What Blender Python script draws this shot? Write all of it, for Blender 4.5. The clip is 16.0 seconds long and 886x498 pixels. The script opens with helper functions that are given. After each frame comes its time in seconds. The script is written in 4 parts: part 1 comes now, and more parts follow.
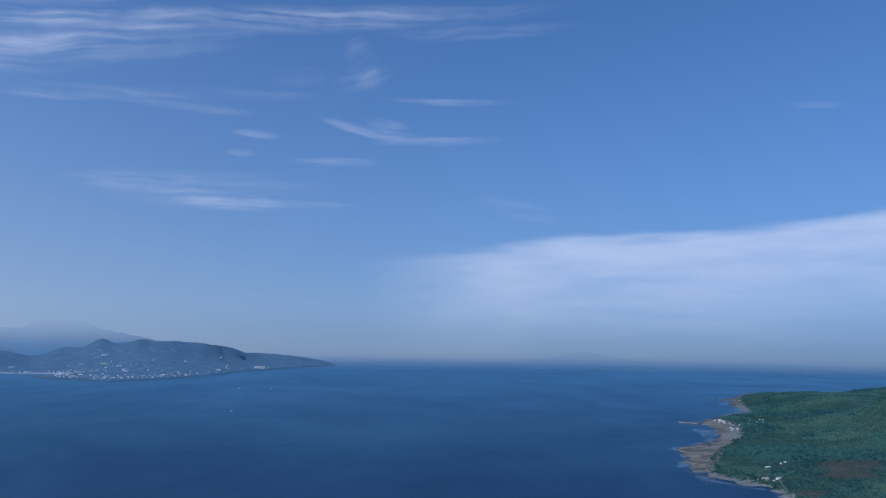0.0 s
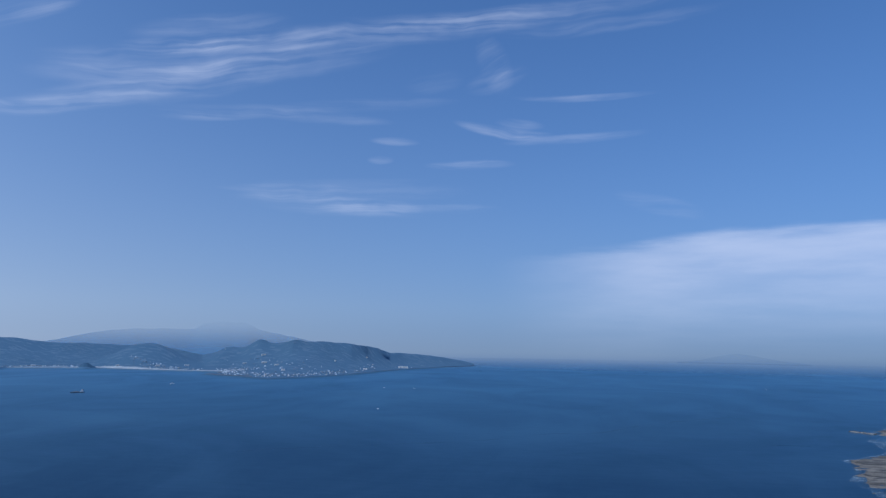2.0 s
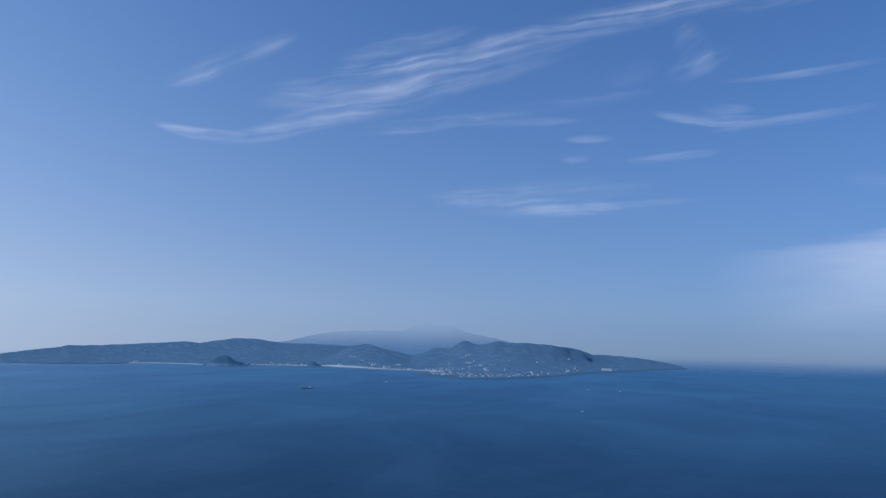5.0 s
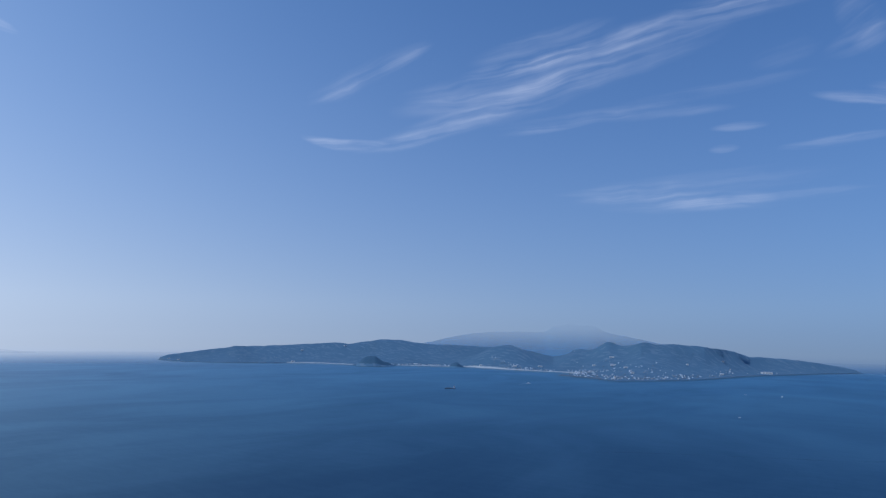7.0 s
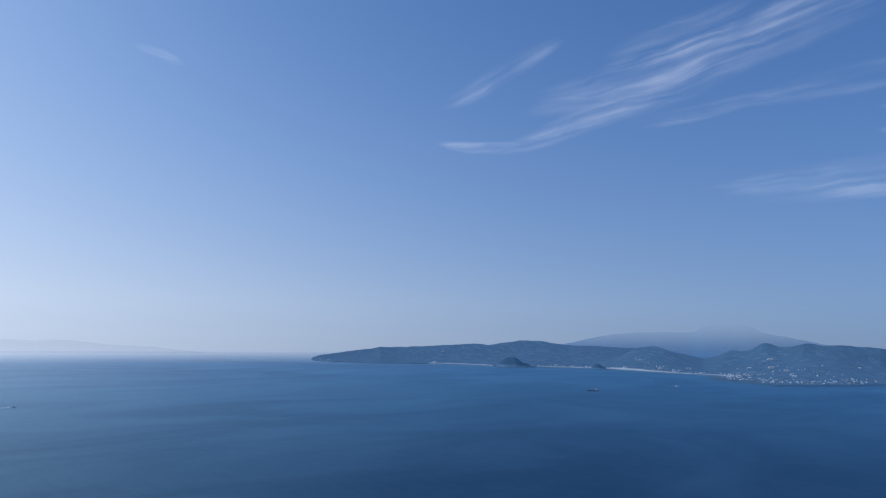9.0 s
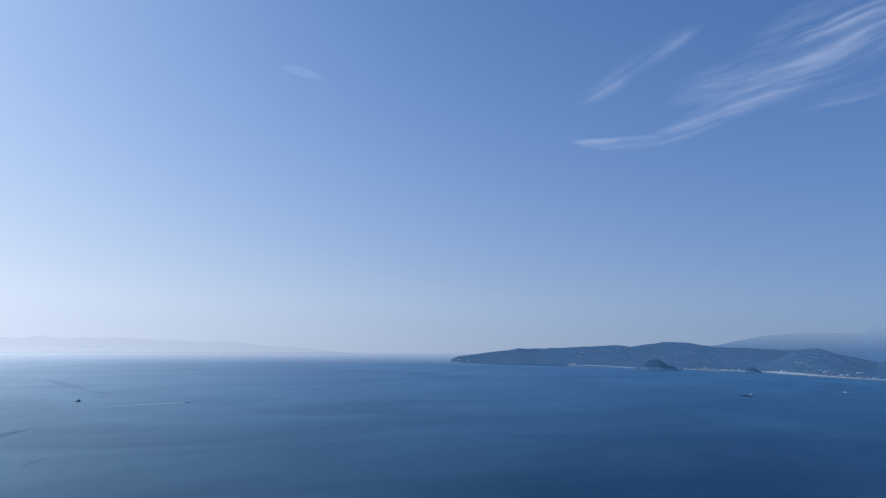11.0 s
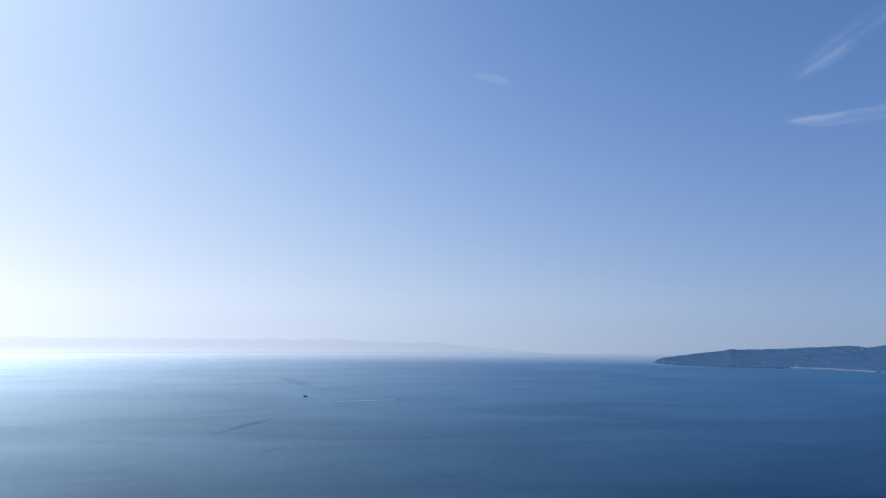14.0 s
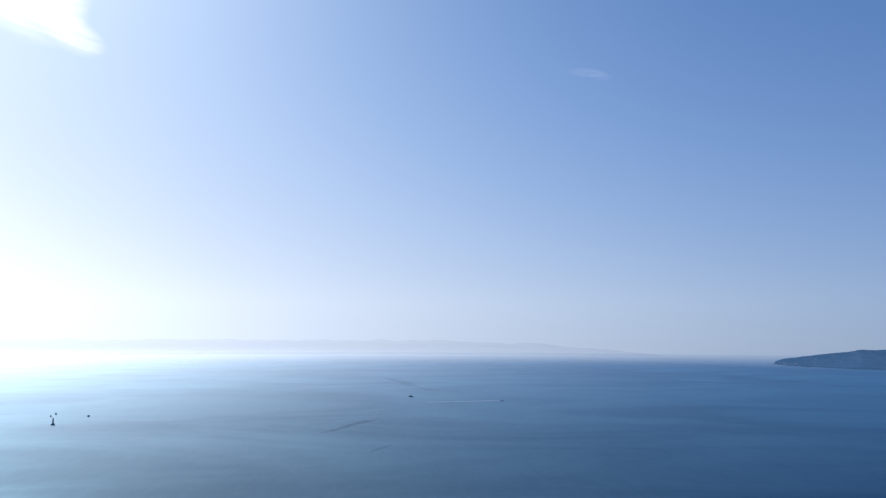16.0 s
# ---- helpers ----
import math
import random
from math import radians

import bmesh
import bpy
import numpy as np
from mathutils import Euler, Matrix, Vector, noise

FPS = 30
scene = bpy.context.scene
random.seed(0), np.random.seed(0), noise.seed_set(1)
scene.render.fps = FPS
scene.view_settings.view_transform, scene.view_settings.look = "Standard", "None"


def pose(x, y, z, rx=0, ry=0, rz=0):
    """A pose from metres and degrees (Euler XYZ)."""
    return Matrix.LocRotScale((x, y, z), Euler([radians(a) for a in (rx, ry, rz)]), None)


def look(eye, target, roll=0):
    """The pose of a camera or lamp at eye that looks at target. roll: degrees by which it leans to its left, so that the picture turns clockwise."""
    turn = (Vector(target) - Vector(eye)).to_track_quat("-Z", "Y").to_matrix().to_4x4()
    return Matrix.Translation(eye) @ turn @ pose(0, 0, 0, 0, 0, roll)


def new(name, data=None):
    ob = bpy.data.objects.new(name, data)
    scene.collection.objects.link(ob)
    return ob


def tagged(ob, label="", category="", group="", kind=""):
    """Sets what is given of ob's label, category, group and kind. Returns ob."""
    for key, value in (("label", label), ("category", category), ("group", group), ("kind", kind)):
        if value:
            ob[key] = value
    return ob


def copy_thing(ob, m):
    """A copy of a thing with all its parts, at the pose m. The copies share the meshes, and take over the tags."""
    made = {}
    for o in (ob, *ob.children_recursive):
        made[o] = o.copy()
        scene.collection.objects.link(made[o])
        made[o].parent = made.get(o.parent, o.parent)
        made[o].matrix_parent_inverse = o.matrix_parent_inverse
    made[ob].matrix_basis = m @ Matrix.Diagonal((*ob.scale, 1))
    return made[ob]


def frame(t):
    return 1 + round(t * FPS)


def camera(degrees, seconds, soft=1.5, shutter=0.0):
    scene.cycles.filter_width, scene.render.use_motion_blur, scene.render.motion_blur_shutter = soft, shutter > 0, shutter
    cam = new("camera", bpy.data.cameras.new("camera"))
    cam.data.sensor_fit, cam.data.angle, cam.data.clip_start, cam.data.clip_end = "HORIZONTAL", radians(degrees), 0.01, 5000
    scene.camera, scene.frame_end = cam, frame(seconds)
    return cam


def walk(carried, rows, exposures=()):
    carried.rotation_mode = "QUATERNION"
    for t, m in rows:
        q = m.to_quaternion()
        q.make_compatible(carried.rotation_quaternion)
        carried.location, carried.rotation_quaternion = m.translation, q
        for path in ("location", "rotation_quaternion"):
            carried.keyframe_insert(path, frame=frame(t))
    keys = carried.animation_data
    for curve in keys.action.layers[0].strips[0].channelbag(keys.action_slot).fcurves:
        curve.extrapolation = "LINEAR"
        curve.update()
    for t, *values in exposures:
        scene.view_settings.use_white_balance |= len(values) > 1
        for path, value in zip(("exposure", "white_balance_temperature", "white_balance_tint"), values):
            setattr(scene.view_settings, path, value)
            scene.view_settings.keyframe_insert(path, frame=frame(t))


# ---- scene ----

H = 120.0          # height of the camera over the sea
SEA_R = 4950.0     # reach of the sea sheet

# ---- camera: it hangs in one place and turns to its left ----
cam = camera(66.7, 16.0, soft=1.3)
PATH = [  # seconds, heading to the left of +y, tilt upwards, lean
    (0.0, -3.250, 7.831, -0.706), (0.5, 0.000, 7.827, -0.725), (1.0, 2.981, 7.803, -0.756),
    (1.5, 5.786, 7.776, -0.782), (2.0, 8.441, 7.745, -0.801), (2.5, 11.167, 7.717, -0.815),
    (3.0, 13.984, 7.693, -0.824), (3.5, 16.821, 7.675, -0.833), (4.0, 19.568, 7.656, -0.849),
    (6.5, 34.177, 7.562, -0.900), (7.0, 37.123, 7.539, -0.870), (7.5, 40.126, 7.525, -0.837),
    (8.0, 43.116, 7.511, -0.789), (8.5, 46.032, 7.486, -0.751), (9.0, 48.819, 7.463, -0.755),
    (11.5, 63.451, 7.428, -0.673), (12.0, 66.535, 7.404, -0.642), (12.5, 69.382, 7.401, -0.606),
    (13.0, 72.072, 7.376, -0.554), (13.5, 74.627, 7.349, -0.503), (14.0, 76.979, 7.339, -0.448),
    (14.5, 79.273, 7.349, -0.383), (15.0, 81.486, 7.353, -0.311), (15.5, 83.439, 7.358, -0.257),
    (16.0, 85.632, 7.361, -0.214),
]
walk(cam, [(t, pose(0, 0, H, 90 + tilt, lean, turn)) for t, turn, tilt, lean in PATH],
     [(0.0, 0.14, 5300, 10), (4.0, 0.12, 5300, 10), (8.0, 0.05, 5300, 10), (12.0, 0.0, 5300, 10), (16.0, 0.0, 5300, 10)])


def polar(az, r, z=0.0):
    """A place by its heading to the left of +y in degrees, and its distance."""
    a = radians(az)
    return Vector((-r * math.sin(a), r * math.cos(a), z))


# ---- world, sun, exposure ----
SUN_AZ, SUN_EL = 130.0, 40.0
SKY_STRENGTH = 0.1


world = bpy.data.worlds.new("world")
scene.world = world
world.use_nodes = True
wt = world.node_tree
wt.nodes.clear()


class Nodes:
    """Short forms for building a node tree."""

    def __init__(self, tree):
        self.tree = tree

    def add(self, kind, **values):
        node = self.tree.nodes.new(kind)
        for key, value in values.items():
            setattr(node, key, value)
        return node

    def plug(self, socket, value):
        if isinstance(value, bpy.types.NodeSocket):
            self.tree.links.new(value, socket)
        elif value is not None:
            socket.default_value = value

    def math(self, op, a, b=None, c=None, clamp=False):
        node = self.add("ShaderNodeMath", operation=op, use_clamp=clamp)
        for k, value in enumerate((a, b, c)):
            self.plug(node.inputs[k], value)
        return node.outputs[0]

    def ramp(self, value, lo, hi, out_lo=0.0, out_hi=1.0):
        node = self.add("ShaderNodeMapRange", interpolation_type="SMOOTHSTEP")
        for k, v in enumerate((value, lo, hi, out_lo, out_hi)):
            self.plug(node.inputs[k], v)
        return node.outputs[0]

    def mix(self, fac, a, b, blend="MIX"):
        node = self.add("ShaderNodeMix", data_type="RGBA", blend_type=blend)
        self.plug(node.inputs[0], fac)
        self.plug(node.inputs[6], a if isinstance(a, bpy.types.NodeSocket) else (*a, 1))
        self.plug(node.inputs[7], b if isinstance(b, bpy.types.NodeSocket) else (*b, 1))
        return node.outputs[2]

    def noise(self, vector, scale, detail=4.0, rough=0.55, distort=0.0):
        node = self.add("ShaderNodeTexNoise")
        self.plug(node.inputs["Vector"], vector)
        for key, v in (("Scale", scale), ("Detail", detail), ("Roughness", rough), ("Distortion", distort)):
            node.inputs[key].default_value = v
        return node.outputs["Fac"]

    def join(self, x, y, z):
        node = self.add("ShaderNodeCombineXYZ")
        for k, v in enumerate((x, y, z)):
            self.plug(node.inputs[k], v)
        return node.outputs[0]

    def split(self, vector):
        node = self.add("ShaderNodeSeparateXYZ")
        self.plug(node.inputs[0], vector)
        return node.outputs

    def stretch(self, vector, sx, sy, sz, turn=0.0):
        node = self.add("ShaderNodeMapping")
        self.plug(node.inputs["Vector"], vector)
        node.inputs["Scale"].default_value = (sx, sy, sz)
        node.inputs["Rotation"].default_value = (0, 0, radians(turn))
        return node.outputs[0]


def build_sky():
    n = Nodes(wt)
    way = n.add("ShaderNodeTexCoord").outputs["Generated"]
    x, y, z = n.split(way)
    up = n.math("ADD", n.math("MULTIPLY", n.math("MAXIMUM", n.math("ADD", z, 0.026), 0.0), 0.9), 0.10)
    sky = n.add("ShaderNodeTexSky", sky_type="NISHITA", sun_disc=False, altitude=0.0, air_density=1.0, dust_density=0.8, ozone_density=3.0)
    sky.sun_elevation, sky.sun_rotation = radians(SUN_EL), radians(-SUN_AZ)
    n.plug(sky.inputs["Vector"], n.join(x, y, up))
    # heading and height of the direction, in degrees
    az = n.math("MULTIPLY", n.math("ARCTAN2", n.math("MULTIPLY", x, -1.0), y), 57.2958)
    el = n.math("MULTIPLY", n.math("ARCSINE", z), 57.2958)

    # drawn-out fibres of ice cloud, in four leanings
    drift = n.noise(n.join(n.math("MULTIPLY", az, 0.16), n.math("MULTIPLY", el, 0.30), 2.0), 1.0, 3.0, 0.5)
    drift = n.math("MULTIPLY", n.math("SUBTRACT", drift, 0.5), 1.3)

    def fibres(tilt, seed):
        c, s = math.cos(radians(tilt)), math.sin(radians(tilt))
        u = n.math("SUBTRACT", n.math("MULTIPLY", el, s), n.math("MULTIPLY", az, c))
        v = n.math("ADD", n.math("ADD", n.math("MULTIPLY", el, c), n.math("MULTIPLY", az, s)), drift)
        fine = n.noise(n.join(n.math("MULTIPLY", u, 0.09), n.math("MULTIPLY", v, 1.8), seed), 1.0, 4.0, 0.5, 0.15)
        clump = n.noise(n.join(n.math("MULTIPLY", u, 0.20), n.math("MULTIPLY", v, 0.50), seed + 5.0), 1.0, 3.0, 0.5)
        return n.ramp(n.math("ADD", n.math("MULTIPLY", fine, 0.62), n.math("MULTIPLY", clump, 0.38)), 0.31, 0.80)

    leanings = {tilt: fibres(tilt, seed) for tilt, seed in ((-7, 1.0), (2, 11.0), (12, 21.0), (27, 31.0))}

    def wisp(az0, el0, long, wide, tilt, strength, bow=0.0):
        """One streak of cirrus: a soft oval filled with fibres."""
        long, wide = long * 1.2, wide * 1.35
        c, s = math.cos(radians(tilt)), math.sin(radians(tilt))
        da, de = n.math("SUBTRACT", az0, az), n.math("SUBTRACT", n.math("ADD", el, n.math("MULTIPLY", drift, min(0.5, wide * 0.5))), el0)
        u = n.math("ADD", n.math("MULTIPLY", da, c), n.math("MULTIPLY", de, s))
        v = n.math("SUBTRACT", n.math("MULTIPLY", de, c), n.math("MULTIPLY", da, s))
        u1 = n.math("DIVIDE", u, long)
        if bow:
            v = n.math("SUBTRACT", v, n.math("MULTIPLY", n.math("MULTIPLY", u1, u1), bow))
        v1 = n.math("DIVIDE", v, wide)
        d = n.math("ADD", n.math("MULTIPLY", u1, u1), n.math("MULTIPLY", v1, v1))
        oval = n.ramp(d, 1.0, 0.0)
        if az0 > 110:  # thick enough to hide its fibres
            return n.math("MULTIPLY", n.math("MULTIPLY", oval, n.ramp(leanings[-7], 0.0, 0.6, 0.45, 1.0)), strength)
        fill = leanings[min(leanings, key=lambda k: abs(k - tilt))]
        return n.math("MULTIPLY", n.math("MULTIPLY", oval, fill), strength * 0.62)

    # clear air, and the white glow of the haze towards the sun, strongest low down
    air = n.mix(1.0, sky.outputs[0], AIR_TINT, "MULTIPLY")
    dot = n.add("ShaderNodeVectorMath", operation="DOT_PRODUCT")
    n.plug(dot.inputs[0], way)
    dot.inputs[1].default_value = polar(SUN_AZ, math.cos(radians(SUN_EL)), math.sin(radians(SUN_EL)))
    off = n.math("MULTIPLY", n.math("ARCCOSINE", dot.outputs["Value"]), 57.2958)
    glow = n.math("MULTIPLY", n.math("POWER", 2.71828, n.math("DIVIDE", off, -10.0)), GLOW)
    aside = n.math("ABSOLUTE", n.math("SUBTRACT", az, SUN_AZ))
    aside = n.math("MINIMUM", aside, n.math("SUBTRACT", 360.0, aside))
    fall = n.math("ADD", n.math("DIVIDE", aside, 27.0), n.math("DIVIDE", n.math("MAXIMUM", el, 0.0), 15.0))
    glow = n.math("ADD", glow, n.math("MULTIPLY", n.math("POWER", 2.71828, n.math("MULTIPLY", fall, -1.0)), LOW_GLOW))
    skim = n.math("ADD", n.math("DIVIDE", aside, 38.0), n.math("DIVIDE", n.math("MAXIMUM", el, 0.0), 5.0))
    glow = n.math("ADD", glow, n.math("MULTIPLY", n.math("POWER", 2.71828, n.math("MULTIPLY", skim, -1.0)), 1.0))
    veil = n.math("SUBTRACT", 1.0, n.math("POWER", 2.71828, n.math("MULTIPLY", glow, -1.0)))
    bright = n.math("ADD", 1.0, n.math("MULTIPLY", n.math("POWER", veil, 6.0), 0.5))
    shine = n.mix(1.0, n.join(bright, bright, bright), GLOW_COLOUR, "MULTIPLY")
    # haze that thickens towards the horizon
    thick = n.math("MULTIPLY", n.math("POWER", 2.71828, n.math("DIVIDE", n.math("ADD", el, 1.4), -HAZE_HEIGHT)), HAZE_SHARE, clamp=True)
    air = n.mix(n.ramp(off, 95.0, 25.0), air, n.mix(1.0, air, SUNWARD_TINT, "MULTIPLY"))
    air = n.mix(thick, air, HAZE_COLOUR)
    # haze blue and sun glare put below the horizon, to show through the sea
    low = n.ramp(el, -0.8, -2.5)
    air = n.mix(low, air, SEA_HAZE_COLOUR)
    cube = n.math("MULTIPLY", veil, n.math("MULTIPLY", veil, veil))
    share = n.math("ADD", veil, n.math("MULTIPLY", low, n.math("SUBTRACT", cube, veil)))
    glare = n.math("ADD", 1.0, n.math("MULTIPLY", low, 0.9))
    air = n.mix(share, air, n.mix(1.0, shine, n.join(glare, glare, glare), "MULTIPLY"))
    # a denser layer that lies on the horizon
    air = n.mix(n.ramp(el, 3.2, -0.6, 0.0, 1.0), air, n.mix(1.0, air, (0.86, 0.885, 0.93), "MULTIPLY"))
    cover = None
    for row in WISPS:
        one = wisp(*row)
        cover = one if cover is None else n.math("ADD", cover, one)
    # a broad bank of thin high cloud, with a clear upper edge
    edge = n.math("ADD", 9.7, n.math("MULTIPLY", n.math("ADD", az, 36.0), -0.066))
    swell = n.math("DIVIDE", n.math("ADD", az, 14.0), 6.0)
    edge = n.math("ADD", edge, n.math("DIVIDE", 0.7, n.math("ADD", 1.0, n.math("MULTIPLY", swell, swell))))
    edge = n.math("ADD", edge, n.math("MULTIPLY", n.math("SUBTRACT", n.noise(n.join(n.math("MULTIPLY", az, 0.13), el, 4.0), 1.0, 5.0), 0.5), 1.7))
    below = n.math("SUBTRACT", edge, el)
    bank = n.math("MULTIPLY", n.ramp(below, -0.35, 1.0), n.ramp(below, 11.0, 0.8))
    bank = n.math("MULTIPLY", bank, n.ramp(az, 5.0, -12.0, 0.0, 1.0))
    bank = n.math("MULTIPLY", bank, n.ramp(n.noise(n.join(n.math("MULTIPLY", az, 0.1), n.math("MULTIPLY", el, 0.5), 9.0), 1.0, 5.0), 0.2, 0.7, 0.55, 1.0))
    cover = n.math("ADD", cover, n.math("MULTIPLY", bank, BANK_STRENGTH), clamp=True)
    colour = n.mix(cover, air, n.mix(veil, CLOUD_COLOUR, n.mix(1.0, shine, (1.5, 1.5, 1.5), "MULTIPLY")))
    back = n.add("ShaderNodeBackground")
    n.plug(back.inputs["Color"], colour)
    back.inputs["Strength"].default_value = SKY_STRENGTH
    n.plug(n.add("ShaderNodeOutputWorld").inputs[0], back.outputs[0])


AIR_TINT, SUNWARD_TINT = (0.73, 0.92, 1.10), (0.91, 0.96, 0.89)
GLOW, LOW_GLOW, GLOW_COLOUR = 3.0, 3.4, (10.6, 9.9, 9.0)
HAZE_SHARE, HAZE_HEIGHT, HAZE_COLOUR = 0.95, 10.5, (1.84, 2.38, 3.03)
SEA_HAZE_COLOUR = (0.56, 1.38, 2.80)
CLOUD_COLOUR = (6.4, 6.3, 6.8)
BANK_STRENGTH = 0.56
WISPS = [  # heading, height, half length, half width, tilt, strength, bow
    # the long hooked streak and its fan
    (45.9, 16.0, 3.4, 0.42, -1, 0.95, 0.5), (40.6, 16.6, 4.4, 0.6, 13, 0.40), (36.0, 18.3, 6.5, 0.9, 16, 0.36), (29.5, 20.2, 7.5, 1.2, 16, 0.36),
    (35.0, 19.8, 6.5, 0.9, 7, 0.30), (32.6, 21.2, 8.0, 1.0, 8, 0.38), (31.0, 22.6, 4.6, 0.5, 9, 0.62), (24.0, 23.9, 8.0, 0.9, 11, 0.52),
    (22.0, 22.6, 9.0, 1.3, 13, 0.30), (10.0, 25.8, 12.0, 0.9, 5, 0.44), (28.6, 24.2, 6.0, 1.0, 12, 0.30), (3.0, 26.6, 15.0, 0.8, 3, 0.36), (-6.0, 25.6, 9.0, 0.5, 2, 0.26),
    (44.1, 21.9, 5.5, 0.8, 27, 0.26), (46.2, 20.3, 2.2, 0.5, 24, 0.26), (41.0, 23.4, 2.6, 0.6, 25, 0.22),
    # thin lines below it
    (28.0, 17.7, 4.4, 0.35, 7, 0.36), (19.2, 18.3, 5.6, 0.45, 0, 0.26), (24.6, 18.4, 8.0, 0.5, 5, 0.24), (15.0, 19.6, 7.0, 0.5, 4, 0.18),
    # hook with a tail, and small tufts
    (3.4, 17.5, 4.0, 0.42, -8, 0.66, 0.35), (2.0, 18.2, 2.0, 0.4, -6, 0.34), (-2.8, 16.9, 5.6, 0.35, 2, 0.40), (-3.6, 20.1, 5.6, 0.26, -1, 0.46, 0.2),
    (4.2, 23.0, 1.3, 2.2, 27, 0.22), (4.0, 21.8, 2.6, 0.8, 14, 0.24), (9.5, 21.6, 2.4, 0.9, 10, 0.12),
    (12.9, 16.7, 2.0, 0.32, 0, 0.46), (14.1, 15.1, 1.1, 0.3, 2, 0.34), (6.3, 14.9, 3.6, 0.36, 2, 0.52),
    # low band of streaks
    (20.9, 11.7, 4.5, 0.4, 1, 0.32), (14.9, 11.1, 4.2, 0.62, 1, 0.54), (21.5, 12.4, 5.5, 0.36, 3, 0.30), (9.0, 11.2, 5.0, 0.4, 0, 0.26), (18.0, 11.2, 7.5, 0.8, -2, 0.22), (16.0, 12.5, 9.0, 0.9, 2, 0.16),
    (-32.8, 17.8, 2.0, 0.32, -6, 0.30), (-9.5, 11.2, 3.4, 0.7, -16, 0.20), (73.1, 21.6, 1.6, 0.3, -8, 0.8), (72.0, 21.2, 1.0, 0.25, -8, 0.6),
    # the sunlit cloud near the sun
    (119.6, 23.9, 4.6, 2.3, -20, 1.1), (115.7, 21.9, 2.2, 1.0, -16, 0.8), (116.6, 24.2, 1.8, 2.1, -10, 0.7), (124.0, 25.0, 4.0, 2.4, 0, 1.2),
]
build_sky()

sun = new("sun", bpy.data.lights.new("sun", "SUN"))
sun.data.energy, sun.data.angle, sun.data.color = 1.7, radians(0.5), (1.0, 0.94, 0.86)
sun.matrix_world = look(polar(SUN_AZ, 3000, 3000 * math.tan(radians(SUN_EL))), (0, 0, 0))


# ---- materials ----
def material(name):
    m = bpy.data.materials.new(name)
    m.use_nodes = True
    n = Nodes(m.node_tree)
    return m, n, m.node_tree.nodes["Principled BSDF"]


def position(n):
    return n.add("ShaderNodeNewGeometry").outputs["Position"]


def bump(n, shader, height, strength, distance):
    b = n.add("ShaderNodeBump")
    b.inputs["Strength"].default_value, b.inputs["Distance"].default_value = strength, distance
    n.plug(b.inputs["Height"], height)
    n.plug(shader.inputs["Normal"], b.outputs[0])


